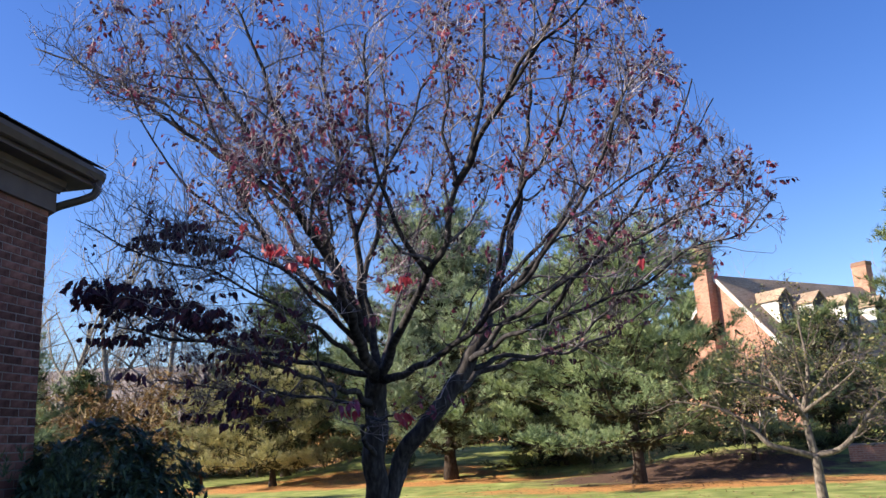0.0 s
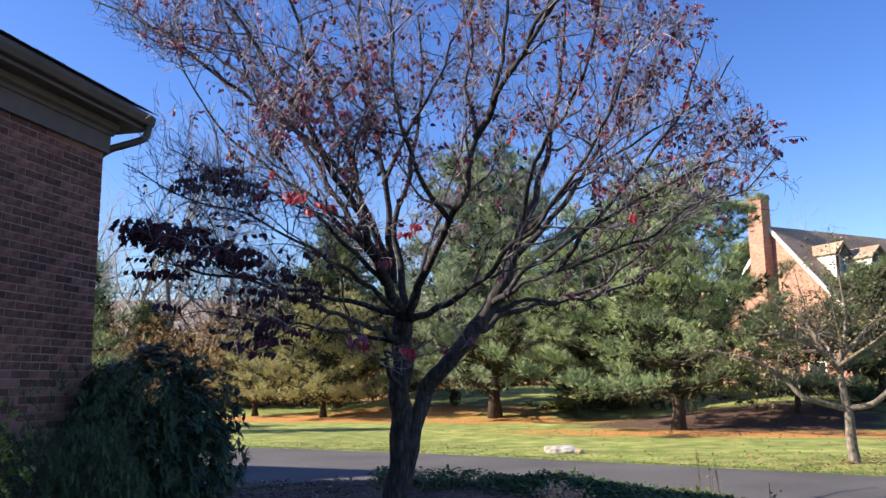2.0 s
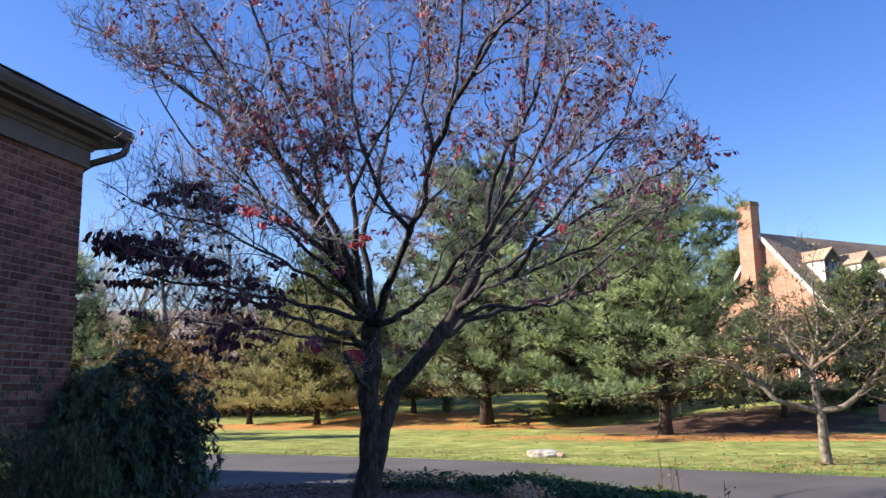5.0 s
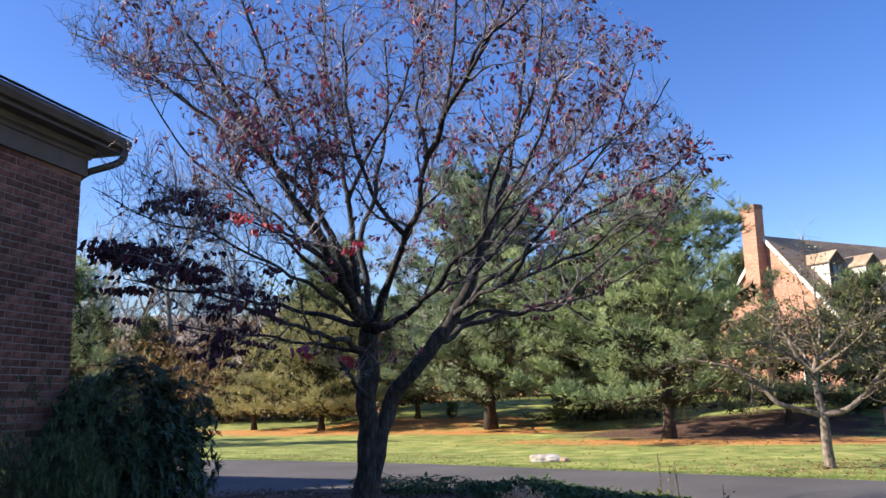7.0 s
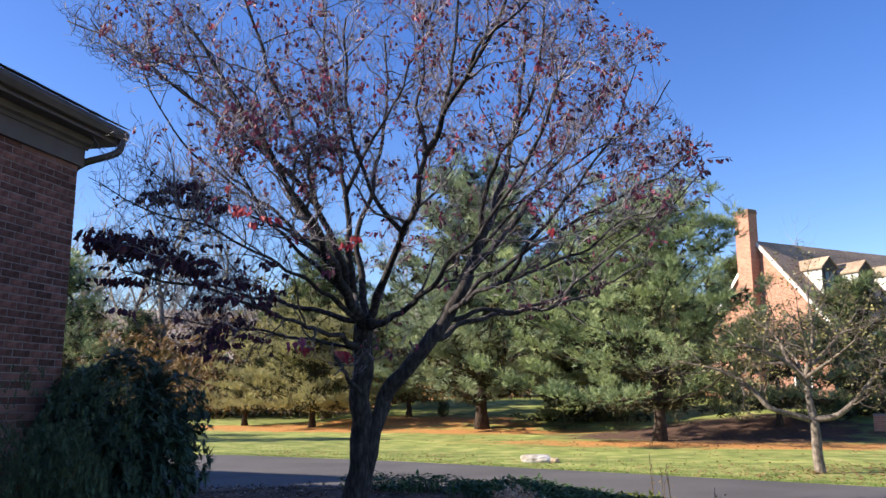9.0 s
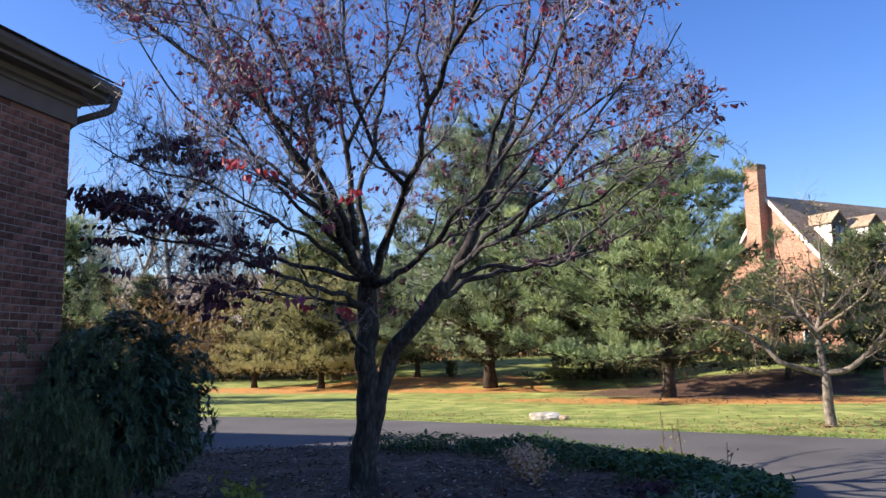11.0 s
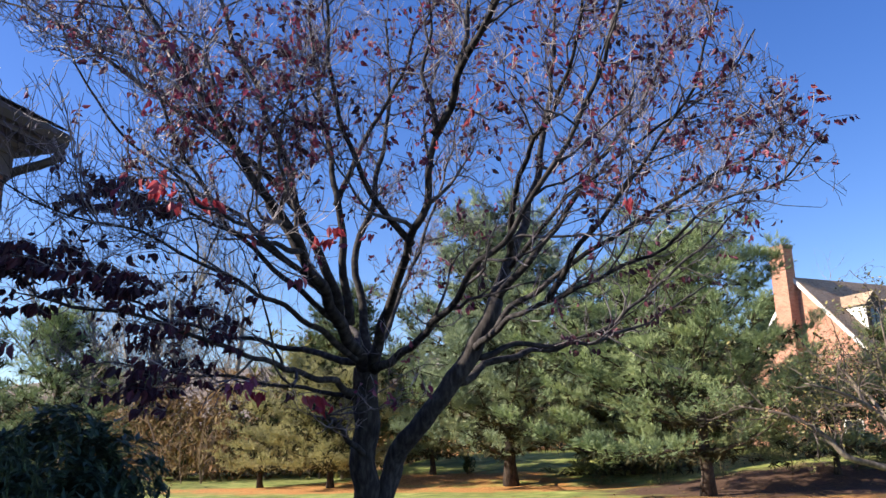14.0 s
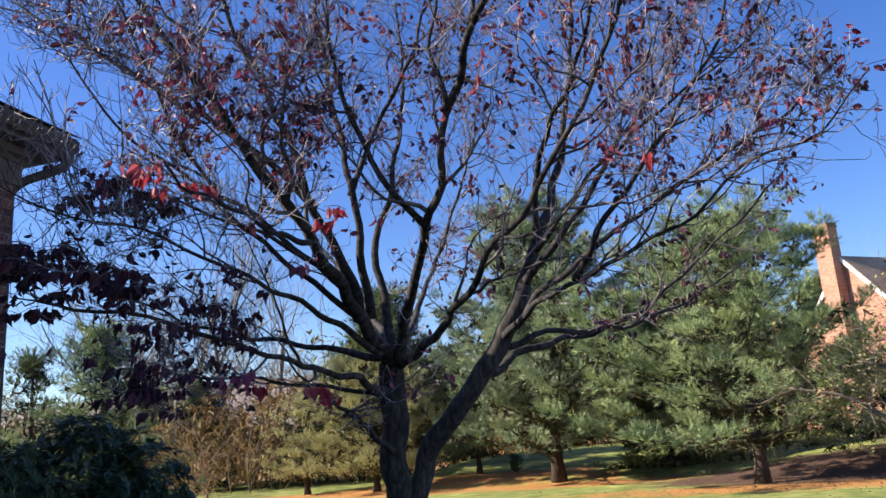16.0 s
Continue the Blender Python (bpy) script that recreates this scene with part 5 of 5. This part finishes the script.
def build_bush(name, label, seed, at, size, count, leaf_mat, leaf_size, shape=LEAF, faces=LEAF_F, whorl=5, stems=9, category="bush", droop=0.1, lumps=7, undercut=False):
    """An evergreen bush: crooked stems and whorls of leaves over a lumpy body with gaps."""
    rng = random.Random(seed)
    nrng = np.random.default_rng(seed)
    x, y, z = at
    sx, sy, sz = size
    bush = thing(name, label, category, at)
    st = Buf()
    balls = [(Vector((0, 0, sz * 0.5)), 0.62)]
    for k in range(lumps):
        a = 2 * math.pi * k / lumps + rng.uniform(-0.3, 0.3)
        balls.append((Vector((sx * 0.5 * math.cos(a), sy * 0.5 * math.sin(a), sz * rng.uniform(0.28, 0.78))), rng.uniform(0.34, 0.5)))
    for k in range(stems):
        c, r = balls[k % len(balls)]
        q = curve([(rng.gauss(0, 0.06), rng.gauss(0, 0.06), -0.02), (c.x * 0.45 + rng.gauss(0, 0.05), c.y * 0.45, c.z * 0.5), (c.x * 0.95, c.y * 0.95, c.z * 1.02)], 0.15)
        st.tube(q, [0.022 - 0.014 * i / (len(q) - 1) for i in range(len(q))], 5)
    part("stems", st, M_STEM, bush, kind="stuff")
    P, D, S = [], [], []
    while len(P) < count:
        c, r = balls[rng.randrange(len(balls))]
        d = Vector((rng.gauss(0, 1), rng.gauss(0, 1), rng.gauss(0.15, 1))).normalized()
        rad = r * (rng.uniform(0.55, 1.0) ** 0.5)
        p = c + Vector((d.x * sx * rad, d.y * sy * rad, d.z * sz * rad))
        if p.z < 0.06 or (undercut and p.x > -0.3 + 1.5 * p.z):  # the drive's side clears the ground
            continue
        for k in range(whorl):
            a = 2 * math.pi * k / whorl + rng.uniform(0, 1)
            out = side_dir(d + Vector((0, 0, 0.35)), radians(rng.uniform(45, 80)), rng, 1.0)
            P.append(tuple(p))
            D.append(tuple(out + Vector((0, 0, -droop))))
            S.append(leaf_size * rng.uniform(0.7, 1.15))
    b = Buf()
    b.scatter(shape, faces, P, turns(D, nrng, rng.random() < 0), S)
    part("leaves", b, leaf_mat, bush, kind="stuff")
    return bush


# ---------------------------------------------------------------- build: setting
build_ground()
build_drive()
build_bed()
house, wing_wall, inv = build_wing()
build_shade_house()
build_neighbour()

# ---------------------------------------------------------------- build: trees
build_dogwood()
build_pine("pine_tree", "broad white pine with dense soft green needles", 31, 10.8, 4.9, 1.3, M_NEEDLE_B, (-5.35, 34.6), 0.24, 1.0, round_top=0.52, reach=0.12, deep=0.3)
build_pine("pine_tree", "tall broad white pine with bright green lower boughs", 32, 7.7, 4.2, 1.25, M_NEEDLE, (1.7, 27.6), 0.21, 1.2, lean=0.1, round_top=0.5, reach=0.2, deep=0.42)
build_pine("pine_tree", "low white pine with yellowing needles", 33, 4.9, 3.3, 0.95, M_NEEDLE_Y, (-13.2, 35.2), 0.22, 0.95, round_top=0.5)
build_pine("pine_tree", "dark green pine behind the yellowing one", 47, 9.4, 3.7, 0.8, M_NEEDLE_D, (-14.6, 40.5), 0.29, 0.5, round_top=0.6)
build_pine("pine_tree", "young yellowish pine at the lawn's edge", 34, 4.4, 1.9, 0.9, M_NEEDLE_Y, (-17.5, 37.2), 0.2, 0.7)
build_pine("pine_tree", "young green pine on the far lawn", 35, 4.2, 1.6, 1.0, M_NEEDLE, (-9.5, 38.0), 0.2, 0.8)
build_pine("pine_tree", "dark green pine behind the others", 36, 8.4, 4.2, 0.25, M_NEEDLE_D, (-0.6, 37.0), 0.32, 0.4)
build_pine("pine_tree", "green spruce beyond the brick house", 37, 6.4, 2.5, 0.4, M_NEEDLE, (-17.8, 24.0), 0.21, 0.6, round_top=0.9)
build_pine("pine_tree", "dark evergreen in front of the neighbours' house", 38, 4.5, 2.4, 0.3, M_NEEDLE_D, (9.0, 33.0), 0.26, 0.6, round_top=0.5)
build_pine("pine_tree", "tall dark pine beside the neighbours' house", 40, 10.2, 2.6, 0.6, M_NEEDLE_D, (14.3, 36.4), 0.28, 0.4)
build_pine("pine_tree", "low spreading green pine under the chimney gable", 39, 3.0, 2.6, 0.95, M_NEEDLE, (5.8, 31.0), 0.23, 0.65, round_top=0.5)
far_pine = build_pine("pine_tree", "distant dark pine in the woods", 44, 9.0, 3.2, 0.8, M_NEEDLE_D, (-21.0, 52.0), 0.42, 0.12)
for x, y, k in ((-15.5, 54, 0.9), (-9.0, 56, 1.05), (-3.5, 52, 0.95), (2.5, 50, 1.0), (7.5, 56, 1.0), (-30, 47, 0.75), (-38, 52, 0.9)):
    copy_thing(far_pine, pose(x, y, ground_z(x, y) - 0.05, 0, 0, x * 57) @ Matrix.Scale(k, 4))

build_pine("pine_tree", "dark spruce beyond the brick house", 45, 6.3, 2.3, 0.3, M_NEEDLE_D, (-22.6, 26.0), 0.22, 0.45, round_top=0.9)

# dark shrubs before the neighbours' house
holly = build_bush("holly_shrub", "dark green holly in the shade of the pines", 46, (4.2, 37.0, ground_z(4.2, 37) - 0.1), (1.9, 1.6, 3.0), 2200, M_HOLLY, 0.16, STRAP, STRAP_F, 4, 7, "shrub")
for x, y, k in ((1.4, 38.5, 0.9), (7.0, 37.2, 1.05), (9.6, 36.0, 0.9), (12.2, 34.6, 0.85), (-2.2, 41.5, 0.8), (15.0, 33.0, 0.9), (0.3, 33.2, 0.42), (2.4, 32.6, 0.48), (4.6, 32.2, 0.5), (6.7, 31.8, 0.45), (-1.9, 34.5, 0.4)):
    copy_thing(holly, pose(x, y, ground_z(x, y) - 0.05, 0, 0, x * 80) @ Matrix.Scale(k, 4))

# woods and brush behind the lawn
wrng = random.Random(77)
bare = [build_bare("bare_tree", "tall bare grey tree behind the lawn", 50 + k, 10.5 + k, (-30 + 4.0 * k, 58 + 3 * k), M_GREYBARK, group="bare woods", fork=0.3) for k in range(3)]
for k in range(20):
    x, y = wrng.uniform(-62, 34), wrng.uniform(56, 105)
    copy_thing(bare[k % 3], pose(x, y, ground_z(x, y) - 0.05, 0, 0, wrng.uniform(0, 360)) @ Matrix.Scale(wrng.uniform(0.7, 1.15), 4))
for k in range(12):
    x, y = wrng.uniform(-58, -20), wrng.uniform(50, 72)
    copy_thing(bare[k % 3], pose(x, y, ground_z(x, y) - 0.05, 0, 0, wrng.uniform(0, 360)) @ Matrix.Scale(wrng.uniform(0.8, 1.15), 4))
for x, y, k in ((-31.5, 45.5, 1.2), (-34.5, 49.0, 1.35), (-29.0, 48.5, 1.25), (-26.5, 51.0, 1.15), (-37.0, 46.0, 1.3), (-24.0, 53.0, 1.05)):
    copy_thing(bare[int(-x) % 3], pose(x, y, ground_z(x, y) - 0.05, 0, 0, x * 41) @ Matrix.Scale(k, 4))
brush = [build_bare("brush_thicket", "tangled tan brush with dry leaves at the lawn's edge", 60 + k, 4.0 + 0.6 * k, (-24 + 3 * k, 43 + k), M_BRUSH, 0.9, (M_DRYLEAF, M_OLIVE, M_DRYLEAF)[k], 0.14, (0.6, 0.8, 0.3)[k], 3, 0.05, "brush", 0.05) for k in range(3)]
thick = [build_bush("shrub_thicket", "dense tan and olive shrub at the edge of the woods", 70 + k, (-30 + 4 * k, 50, ground_z(0, 50) - 0.05), (2.6, 2.2, (3.0, 4.2, 2.4)[k]), 1000, (M_DRYLEAF, M_OLIVE, M_HOLLY)[k], 0.38, STRAP, STRAP_F, 3, 7, "shrub", 0.1, 8) for k in range(3)]
for k in range(32):
    x = wrng.uniform(-50, 6)
    y = 42 + wrng.uniform(0, 8) - (5 if x < -20 else 0) + (6 if x > -14 else 0) + (7 if x > -6 else 0)
    copy_thing(brush[k % 3], pose(x, y, ground_z(x, y) - 0.05, 0, 0, wrng.uniform(0, 360)) @ Matrix.Scale(wrng.uniform(0.7, 1.4), 4))
for k in range(50):
    row = k % 2
    x = -58 + 1.4 * k + wrng.uniform(-0.8, 0.8)
    y = (45 + 6 * row if x < -12 else 54 + 4 * row) + wrng.uniform(-1.5, 1.5)
    copy_thing(thick[wrng.choice((0, 0, 1, 2))], pose(x, y, ground_z(x, y) - 0.1, 0, 0, wrng.uniform(0, 360)) @ Matrix.Scale(wrng.uniform(0.85, 1.45) * (1.35 if x < -12 else 1), 4))

# far wooded ridge, its distance haze mixed into the colour
hill = Buf()
hx = [-420 + 12 * k for k in range(71)]
for r in range(5):
    for x in hx:
        t = r / 4
        hill.v.append((x, 150 + 60 * t, ground_z(0, 150 + 60 * t) - 1 + (19 + 5 * noise.noise((x * 0.012, 2, 0)) + 2.5 * noise.noise((x * 0.15, r, 0))) * math.sin(t * math.pi / 2)))
for r in range(4):
    for i in range(len(hx) - 1):
        a = r * len(hx) + i
        hill.f.append((a, a + 1, a + len(hx) + 1, a + len(hx)))
tagged(part("backdrop", hill, M_FARWOOD, smooth=True), "hazy brown wooded ridge in the distance", "hill", kind="structure")

build_crabapple()
build_bush("rhododendron", "large dark green rhododendron against the brick wall", 41, (-3.5, 7.1, 0.0), (0.9, 0.9, 1.72), 21000, M_RHODO, 0.12, STRAP, STRAP_F, 8, droop=0.35, lumps=9, undercut=True)
build_bush("yew", "dark feathery yew shrub under the brick wall", 42, (-3.12, 5.45, 0.0), (0.8, 0.95, 1.5), 26000, M_YEW, 0.075, BLADE, BLADE_F, 9, droop=-0.15, lumps=9)
build_bush("boxwood", "small yellow-green shrub beside the dark bushes", 43, (-3.02, 4.5, 0.0), (0.36, 0.36, 1.42), 3000, M_BOX, 0.045)


# ---------------------------------------------------------------- the planting bed
def edge_point(t):
    """A point along the bed's far and right edge, 0 to 1."""
    line = [Vector((*p, 0)) for p in BED[3:12]]
    k = min(int(t * (len(line) - 1)), len(line) - 2)
    return line[k].lerp(line[k + 1], t * (len(line) - 1) - k)


def build_ground_cover():
    rng, nrng = random.Random(81), np.random.default_rng(81)
    mid = Vector((-1.7, 8.6, 0))
    buf, blades = Buf(), Buf()
    P, D, S, P2, D2, S2 = [], [], [], [], [], []
    for k in range(1900):
        t = rng.random()
        e = edge_point(t)
        w = (mid - e).normalized()
        depth = abs(rng.gauss(0, 1)) * (0.42 if t < 0.7 else 0.26) + 0.03
        if depth > 1.9:
            continue
        c = e + w * depth
        hgt = 0.10 + 0.16 * (0.5 + 0.5 * noise.noise((c.x * 1.4, c.y * 1.4, 2)))
        for j in range(5):
            p = c + Vector((rng.gauss(0, 0.06), rng.gauss(0, 0.06), bed_z(c.x, c.y) + rng.uniform(0.3, 1.0) * hgt))
            P.append(tuple(p))
            D.append((rng.gauss(0, 1), rng.gauss(0, 1), rng.uniform(-0.2, 0.6)))
            S.append(rng.uniform(0.05, 0.1))
        if rng.random() < 0.6:
            for j in range(3):
                P2.append((c.x + rng.gauss(0, 0.05), c.y + rng.gauss(0, 0.05), bed_z(c.x, c.y)))
                D2.append((rng.gauss(0, 0.5), rng.gauss(0, 0.5), 1))
                S2.append(rng.uniform(0.08, 0.2))
    buf.scatter(LEAF, LEAF_F, P, turns(D, nrng, False), S)
    tagged(part("ground_cover", buf, M_COVER), "low dark green ground cover along the bed's edge", "ground cover", kind="stuff")
    blades.scatter(BLADE, BLADE_F, P2, turns(D2, nrng), S2)
    tagged(part("edging_grass", blades, M_COVER), "strappy green leaves among the ground cover", "grass", kind="stuff")


def build_clump(name, label, category, seed, at, radius, height, count, mat, leaf, upright=0.4, shape=LEAF, faces=LEAF_F, stems=8):
    """A small plant: stems from one root with leaves about them."""
    rng, nrng = random.Random(seed), np.random.default_rng(seed)
    x, y = at
    t = thing(name, label, category, (x, y, bed_z(x, y) - 0.02))
    st = Buf()
    ends = []
    for k in range(stems):
        a = rng.uniform(0, 6.28)
        r = radius * rng.uniform(0.2, 1)
        q = curve([(0, 0, 0), (r * 0.4 * math.cos(a), r * 0.4 * math.sin(a), height * 0.5), (r * math.cos(a), r * math.sin(a), height * rng.uniform(0.7, 1.0))], 0.06)
        st.tube(q, [0.004] * len(q), 4)
        ends.append(q)
    part("stems", st, M_STEM, t, kind="stuff")
    P, D, S = [], [], []
    for k in range(count):
        q = ends[rng.randrange(len(ends))]
        p = q[min(len(q) - 1, int(len(q) * rng.uniform(0.3, 1.0)))]
        P.append(tuple(p + Vector((rng.gauss(0, 0.03), rng.gauss(0, 0.03), rng.gauss(0, 0.025)))))
        D.append((rng.gauss(0, 1), rng.gauss(0, 1), upright + rng.gauss(0, 0.5)))
        S.append(leaf * rng.uniform(0.7, 1.2))
    b = Buf()
    b.scatter(shape, faces, P, turns(D, nrng), S)
    part("leaves", b, mat, t, kind="stuff")
    return t


def build_litter():
    """Fallen leaves and bits strewn over the mulch."""
    rng, nrng = random.Random(85), np.random.default_rng(85)
    P, D, S = [], [], []
    while len(P) < 2600:
        x, y = rng.uniform(-6, 2.4), rng.uniform(2.5, 12.5)
        if not in_bed(x, y) or noise.noise((x * 0.9, y * 0.9, 3)) < rng.uniform(-0.5, 0.3):
            continue
        P.append((x, y, bed_z(x, y) + rng.uniform(0.012, 0.05)))
        D.append((rng.gauss(0, 1), rng.gauss(0, 1), rng.gauss(0, 0.35)))
        S.append(rng.uniform(0.03, 0.075))
    b = Buf()
    b.scatter(CURL, LEAF_F, P, turns(D, nrng, False), S)
    tagged(part("leaf_litter", b, M_LITTER), "dead brown leaves strewn over the mulch", "leaves", kind="stuff")


HYDRANGEAS = ((0.05, 8.85), (-0.26, 9.6), (-0.12, 9.2))
PURPLE_SPOTS = ((1.03, 8.0), (1.2, 8.35))
SILVER_SPOTS = ((1.69, 7.49), (1.5, 7.35), (2.05, 7.93), (1.88, 8.0), (1.15, 6.56), (1.34, 6.5))
build_ground_cover()
build_litter()
for k, (x, y) in enumerate(HYDRANGEAS):
    build_clump("hydrangea", "dried hydrangea with pale tan flower heads", "plant", 90 + k, (x, y), 0.2, 0.36 - 0.03 * k, 300, M_FLOWER, 0.05)
for k, (x, y) in enumerate(PURPLE_SPOTS):
    build_clump("purple_perennial", "low dark purple perennial on the mulch", "plant", 170 + k, (x, y), 0.2, 0.17, 90, M_PURPLE, 0.055)
for k, (x, y) in enumerate(((1.2, 10.45), (1.4, 10.25), (1.0, 10.62), (1.62, 9.95))):
    build_clump("yellow_green_plant", "bright yellow-green leafy plant in a patch of sun", "plant", 100 + k, (x, y), 0.22, 0.2, 150, M_YGLEAF, 0.06)
for k, (x, y) in enumerate(SILVER_SPOTS):
    build_clump("silver_plant", "low silver-grey leafy perennial at the bed's edge", "plant", 110 + k, (x, y), 0.2, 0.16, 120, M_SILVER, 0.085, 0.5, STRAP, STRAP_F)
for k, (x, y) in enumerate(((-3.1, 6.05), (-2.9, 5.7))):
    build_clump("yellow_green_plant", "leafy green perennial on the mulch", "plant", 120 + k, (x + 1.0, y + 0.6), 0.2, 0.34, 110, M_YGLEAF, 0.08)
for k, (x, y, h) in enumerate(((-0.05, 7.3, 0.32), (-1.0, 7.2, 0.25), (-0.75, 7.5, 0.22))):
    build_clump("withered_plant", "withered dark perennial stalk on the mulch", "plant", 130 + k, (x, y), 0.07, h, 30, M_PURPLE, 0.05)
for k, (x, y, h) in enumerate(((1.3, 10.4, 0.75), (1.42, 10.35, 0.55), (1.5, 10.2, 0.62), (1.92, 9.5, 0.45))):
    build_clump("dry_stalk", "thin dry flower stalk rising from the ground cover", "plant", 140 + k, (x, y), 0.08, h, 8, M_DRYLEAF, 0.04, stems=2)

log = Buf()
log.tube(curve([(-0.75, 0, 0.05), (-0.2, 0.03, 0.06), (0.75, -0.02, 0.05)], 0.15), [0.075, 0.08, 0.078, 0.074, 0.07, 0.072, 0.074, 0.07, 0.066, 0.062, 0.055], 10, True)
log_ob = part("log", log, M_TIMBER, smooth=True)
log_ob.location, log_ob.rotation_euler = (-4.45, 8.3, bed_z(-4.45, 8.3) + 0.01), (0, 0, radians(-8))
tagged(log_ob, "weathered grey log edging the mulch by the bushes", "log")


# ---------------------------------------------------------------- the lawn
def lump(seed, size, rough=0.3):
    """A rough boulder with a flattened top and foot."""
    bm = bmesh.new()
    bmesh.ops.create_icosphere(bm, subdivisions=3, radius=1)
    for v in bm.verts:
        n = noise.noise(v.co * 1.3 + Vector((seed, 0, 0))) * rough + noise.noise(v.co * 3.5 + Vector((0, seed, 0))) * rough * 0.45
        c = v.co * (1 + n)
        v.co = Vector((c.x * size[0], c.y * size[1], min(0.75, max(-0.5, c.z)) * size[2]))
    me = bpy.data.meshes.new("lump")
    bm.to_mesh(me)
    bm.free()
    return me


def build_stone():
    t = thing("pale_stone", "long pale boulder with tan patches on the lawn", "stone", (-1.0, 18.55, 0.0))
    for name, seed, size, at, mat, lab in (("body", 3.1, (0.36, 0.2, 0.15), (-0.06, 0, 0.045), M_STONE, ""), ("end", 7.7, (0.11, 0.1, 0.085), (0.31, -0.05, 0.03), M_TAN, "tan broken end")):
        me = lump(seed, size)
        me.materials.append(mat)
        o = new(name, me)
        o.parent, o.location = t, at
        tagged(o, lab)


def build_flat_stone():
    b = Buf()
    b.prism([(-0.26, -0.09, 0), (0.2, -0.12, 0), (0.28, 0.02, 0), (0.1, 0.12, 0), (-0.24, 0.1, 0)], (0.01, 0, 0.07))
    o = part("flat_stone", b, M_STONE)
    o.location, o.rotation_euler = (-10.45, 20.1, -0.01), (0, 0, radians(12))
    tagged(o, "flat pale stone at the driveway's grassy edge", "stone")


def build_bank():
    """A bare tan bank that shows through the brush."""
    b = Buf()
    n, rows = 14, 8
    for r in range(rows + 1):
        for k in range(n + 1):
            u, v = k / n * 2 - 1, r / rows
            h = 3.4 * max(0.0, 1 - u * u) ** 0.7 * math.sin(v * math.pi / 2) + 0.15 * noise.noise((u * 4, v * 4, 1))
            b.v.append((u * 3.2, v * 3.5, h))
    for r in range(rows):
        for k in range(n):
            a = r * (n + 1) + k
            b.f.append((a, a + 1, a + n + 2, a + n + 1))
    o = part("earth_bank", b, M_TAN, smooth=True)
    o.location, o.rotation_euler = (-30.2, 56.0, ground_z(0, 56) - 0.1), (0, 0, radians(28))
    tagged(o, "bare tan earth bank showing through the brush", "bank", kind="structure")


def build_lawn_bits():
    rng, nrng = random.Random(91), np.random.default_rng(91)
    P, D, S = [], [], []
    for k in range(16000):
        x = rng.uniform(-13, 9)
        y = drive_far(x) + 0.02 + abs(rng.gauss(0, 1.6)) * (1 if rng.random() < 0.5 else 0.12)
        P.append((x, y, ground_z(x, y) - 0.005))
        D.append((rng.gauss(0, 0.45), rng.gauss(0, 0.45), 1))
        S.append(rng.uniform(0.025, 0.06))
    b = Buf()
    b.scatter([(0, 0.09, 0), (0, -0.09, 0), (1, 0, 0.15)], [(0, 1, 2)], P, turns(D, nrng), S)
    tagged(part("grass_tufts", b, M_BLADE), "short grass along the driveway's edge", "grass", kind="stuff")
    P, D, S = [], [], []
    for k in range(1500):
        if k < 700:
            x, y = rng.gauss(6.0, 1.8), rng.gauss(17.2, 1.2)
        elif k < 1000:
            x, y = rng.uniform(-8, 8), 0
            y = drive_far(x) + abs(rng.gauss(0, 1.2))
        else:
            x, y = rng.gauss(2.5, 5), rng.gauss(25.0, 3)
        if y < drive_far(x) + 0.05:
            continue
        P.append((x, y, ground_z(x, y) + 0.035))
        D.append((rng.gauss(0, 1), rng.gauss(0, 1), rng.gauss(0, 0.15)))
        S.append(rng.uniform(0.06, 0.13))
    b = Buf()
    b.scatter(LEAF, LEAF_F, P, turns(D, nrng, False), S)
    tagged(part("fallen_leaves", b, M_DRYLEAF), "dry tan leaves scattered on the grass", "leaves", kind="stuff")


def build_garden_wall():
    w = thing("garden_wall", "low tan brick garden wall with a flat coping", "wall", (8.5, 29.9, ground_z(9.5, 30) - 0.25))
    w.rotation_euler = (0, 0, radians(-14))
    b = Buf()
    b.box((0, 0, -0.1), (11, 0.22, 0.72))
    box_uv(part("wall", b, M_FARBRICK, w))
    c = Buf()
    for k in range(18):
        c.box((k * 0.61, -0.03, 0.722), (k * 0.61 + 0.6, 0.25, 0.78))
    part("coping", c, M_MORTAR, w)


build_stone()
build_flat_stone()
build_bank()
for k, (x, y) in enumerate(((-2.02, 4.0), (-1.6, 4.05))):
    build_clump("red_shrub", "low shrub with scarlet autumn leaves on the mulch", "plant", 160 + k, (x, y), 0.16, 0.5, 130, M_SCARLET, 0.05)
build_lawn_bits()
build_garden_wall()
build_bush("yew", "small dark columnar yew on the far lawn", 151, (-7.85, 38.0, ground_z(-7.85, 38.0)), (0.3, 0.3, 0.78), 1500, M_HOLLY, 0.07, category="shrub")

build_bricks(wing_wall)
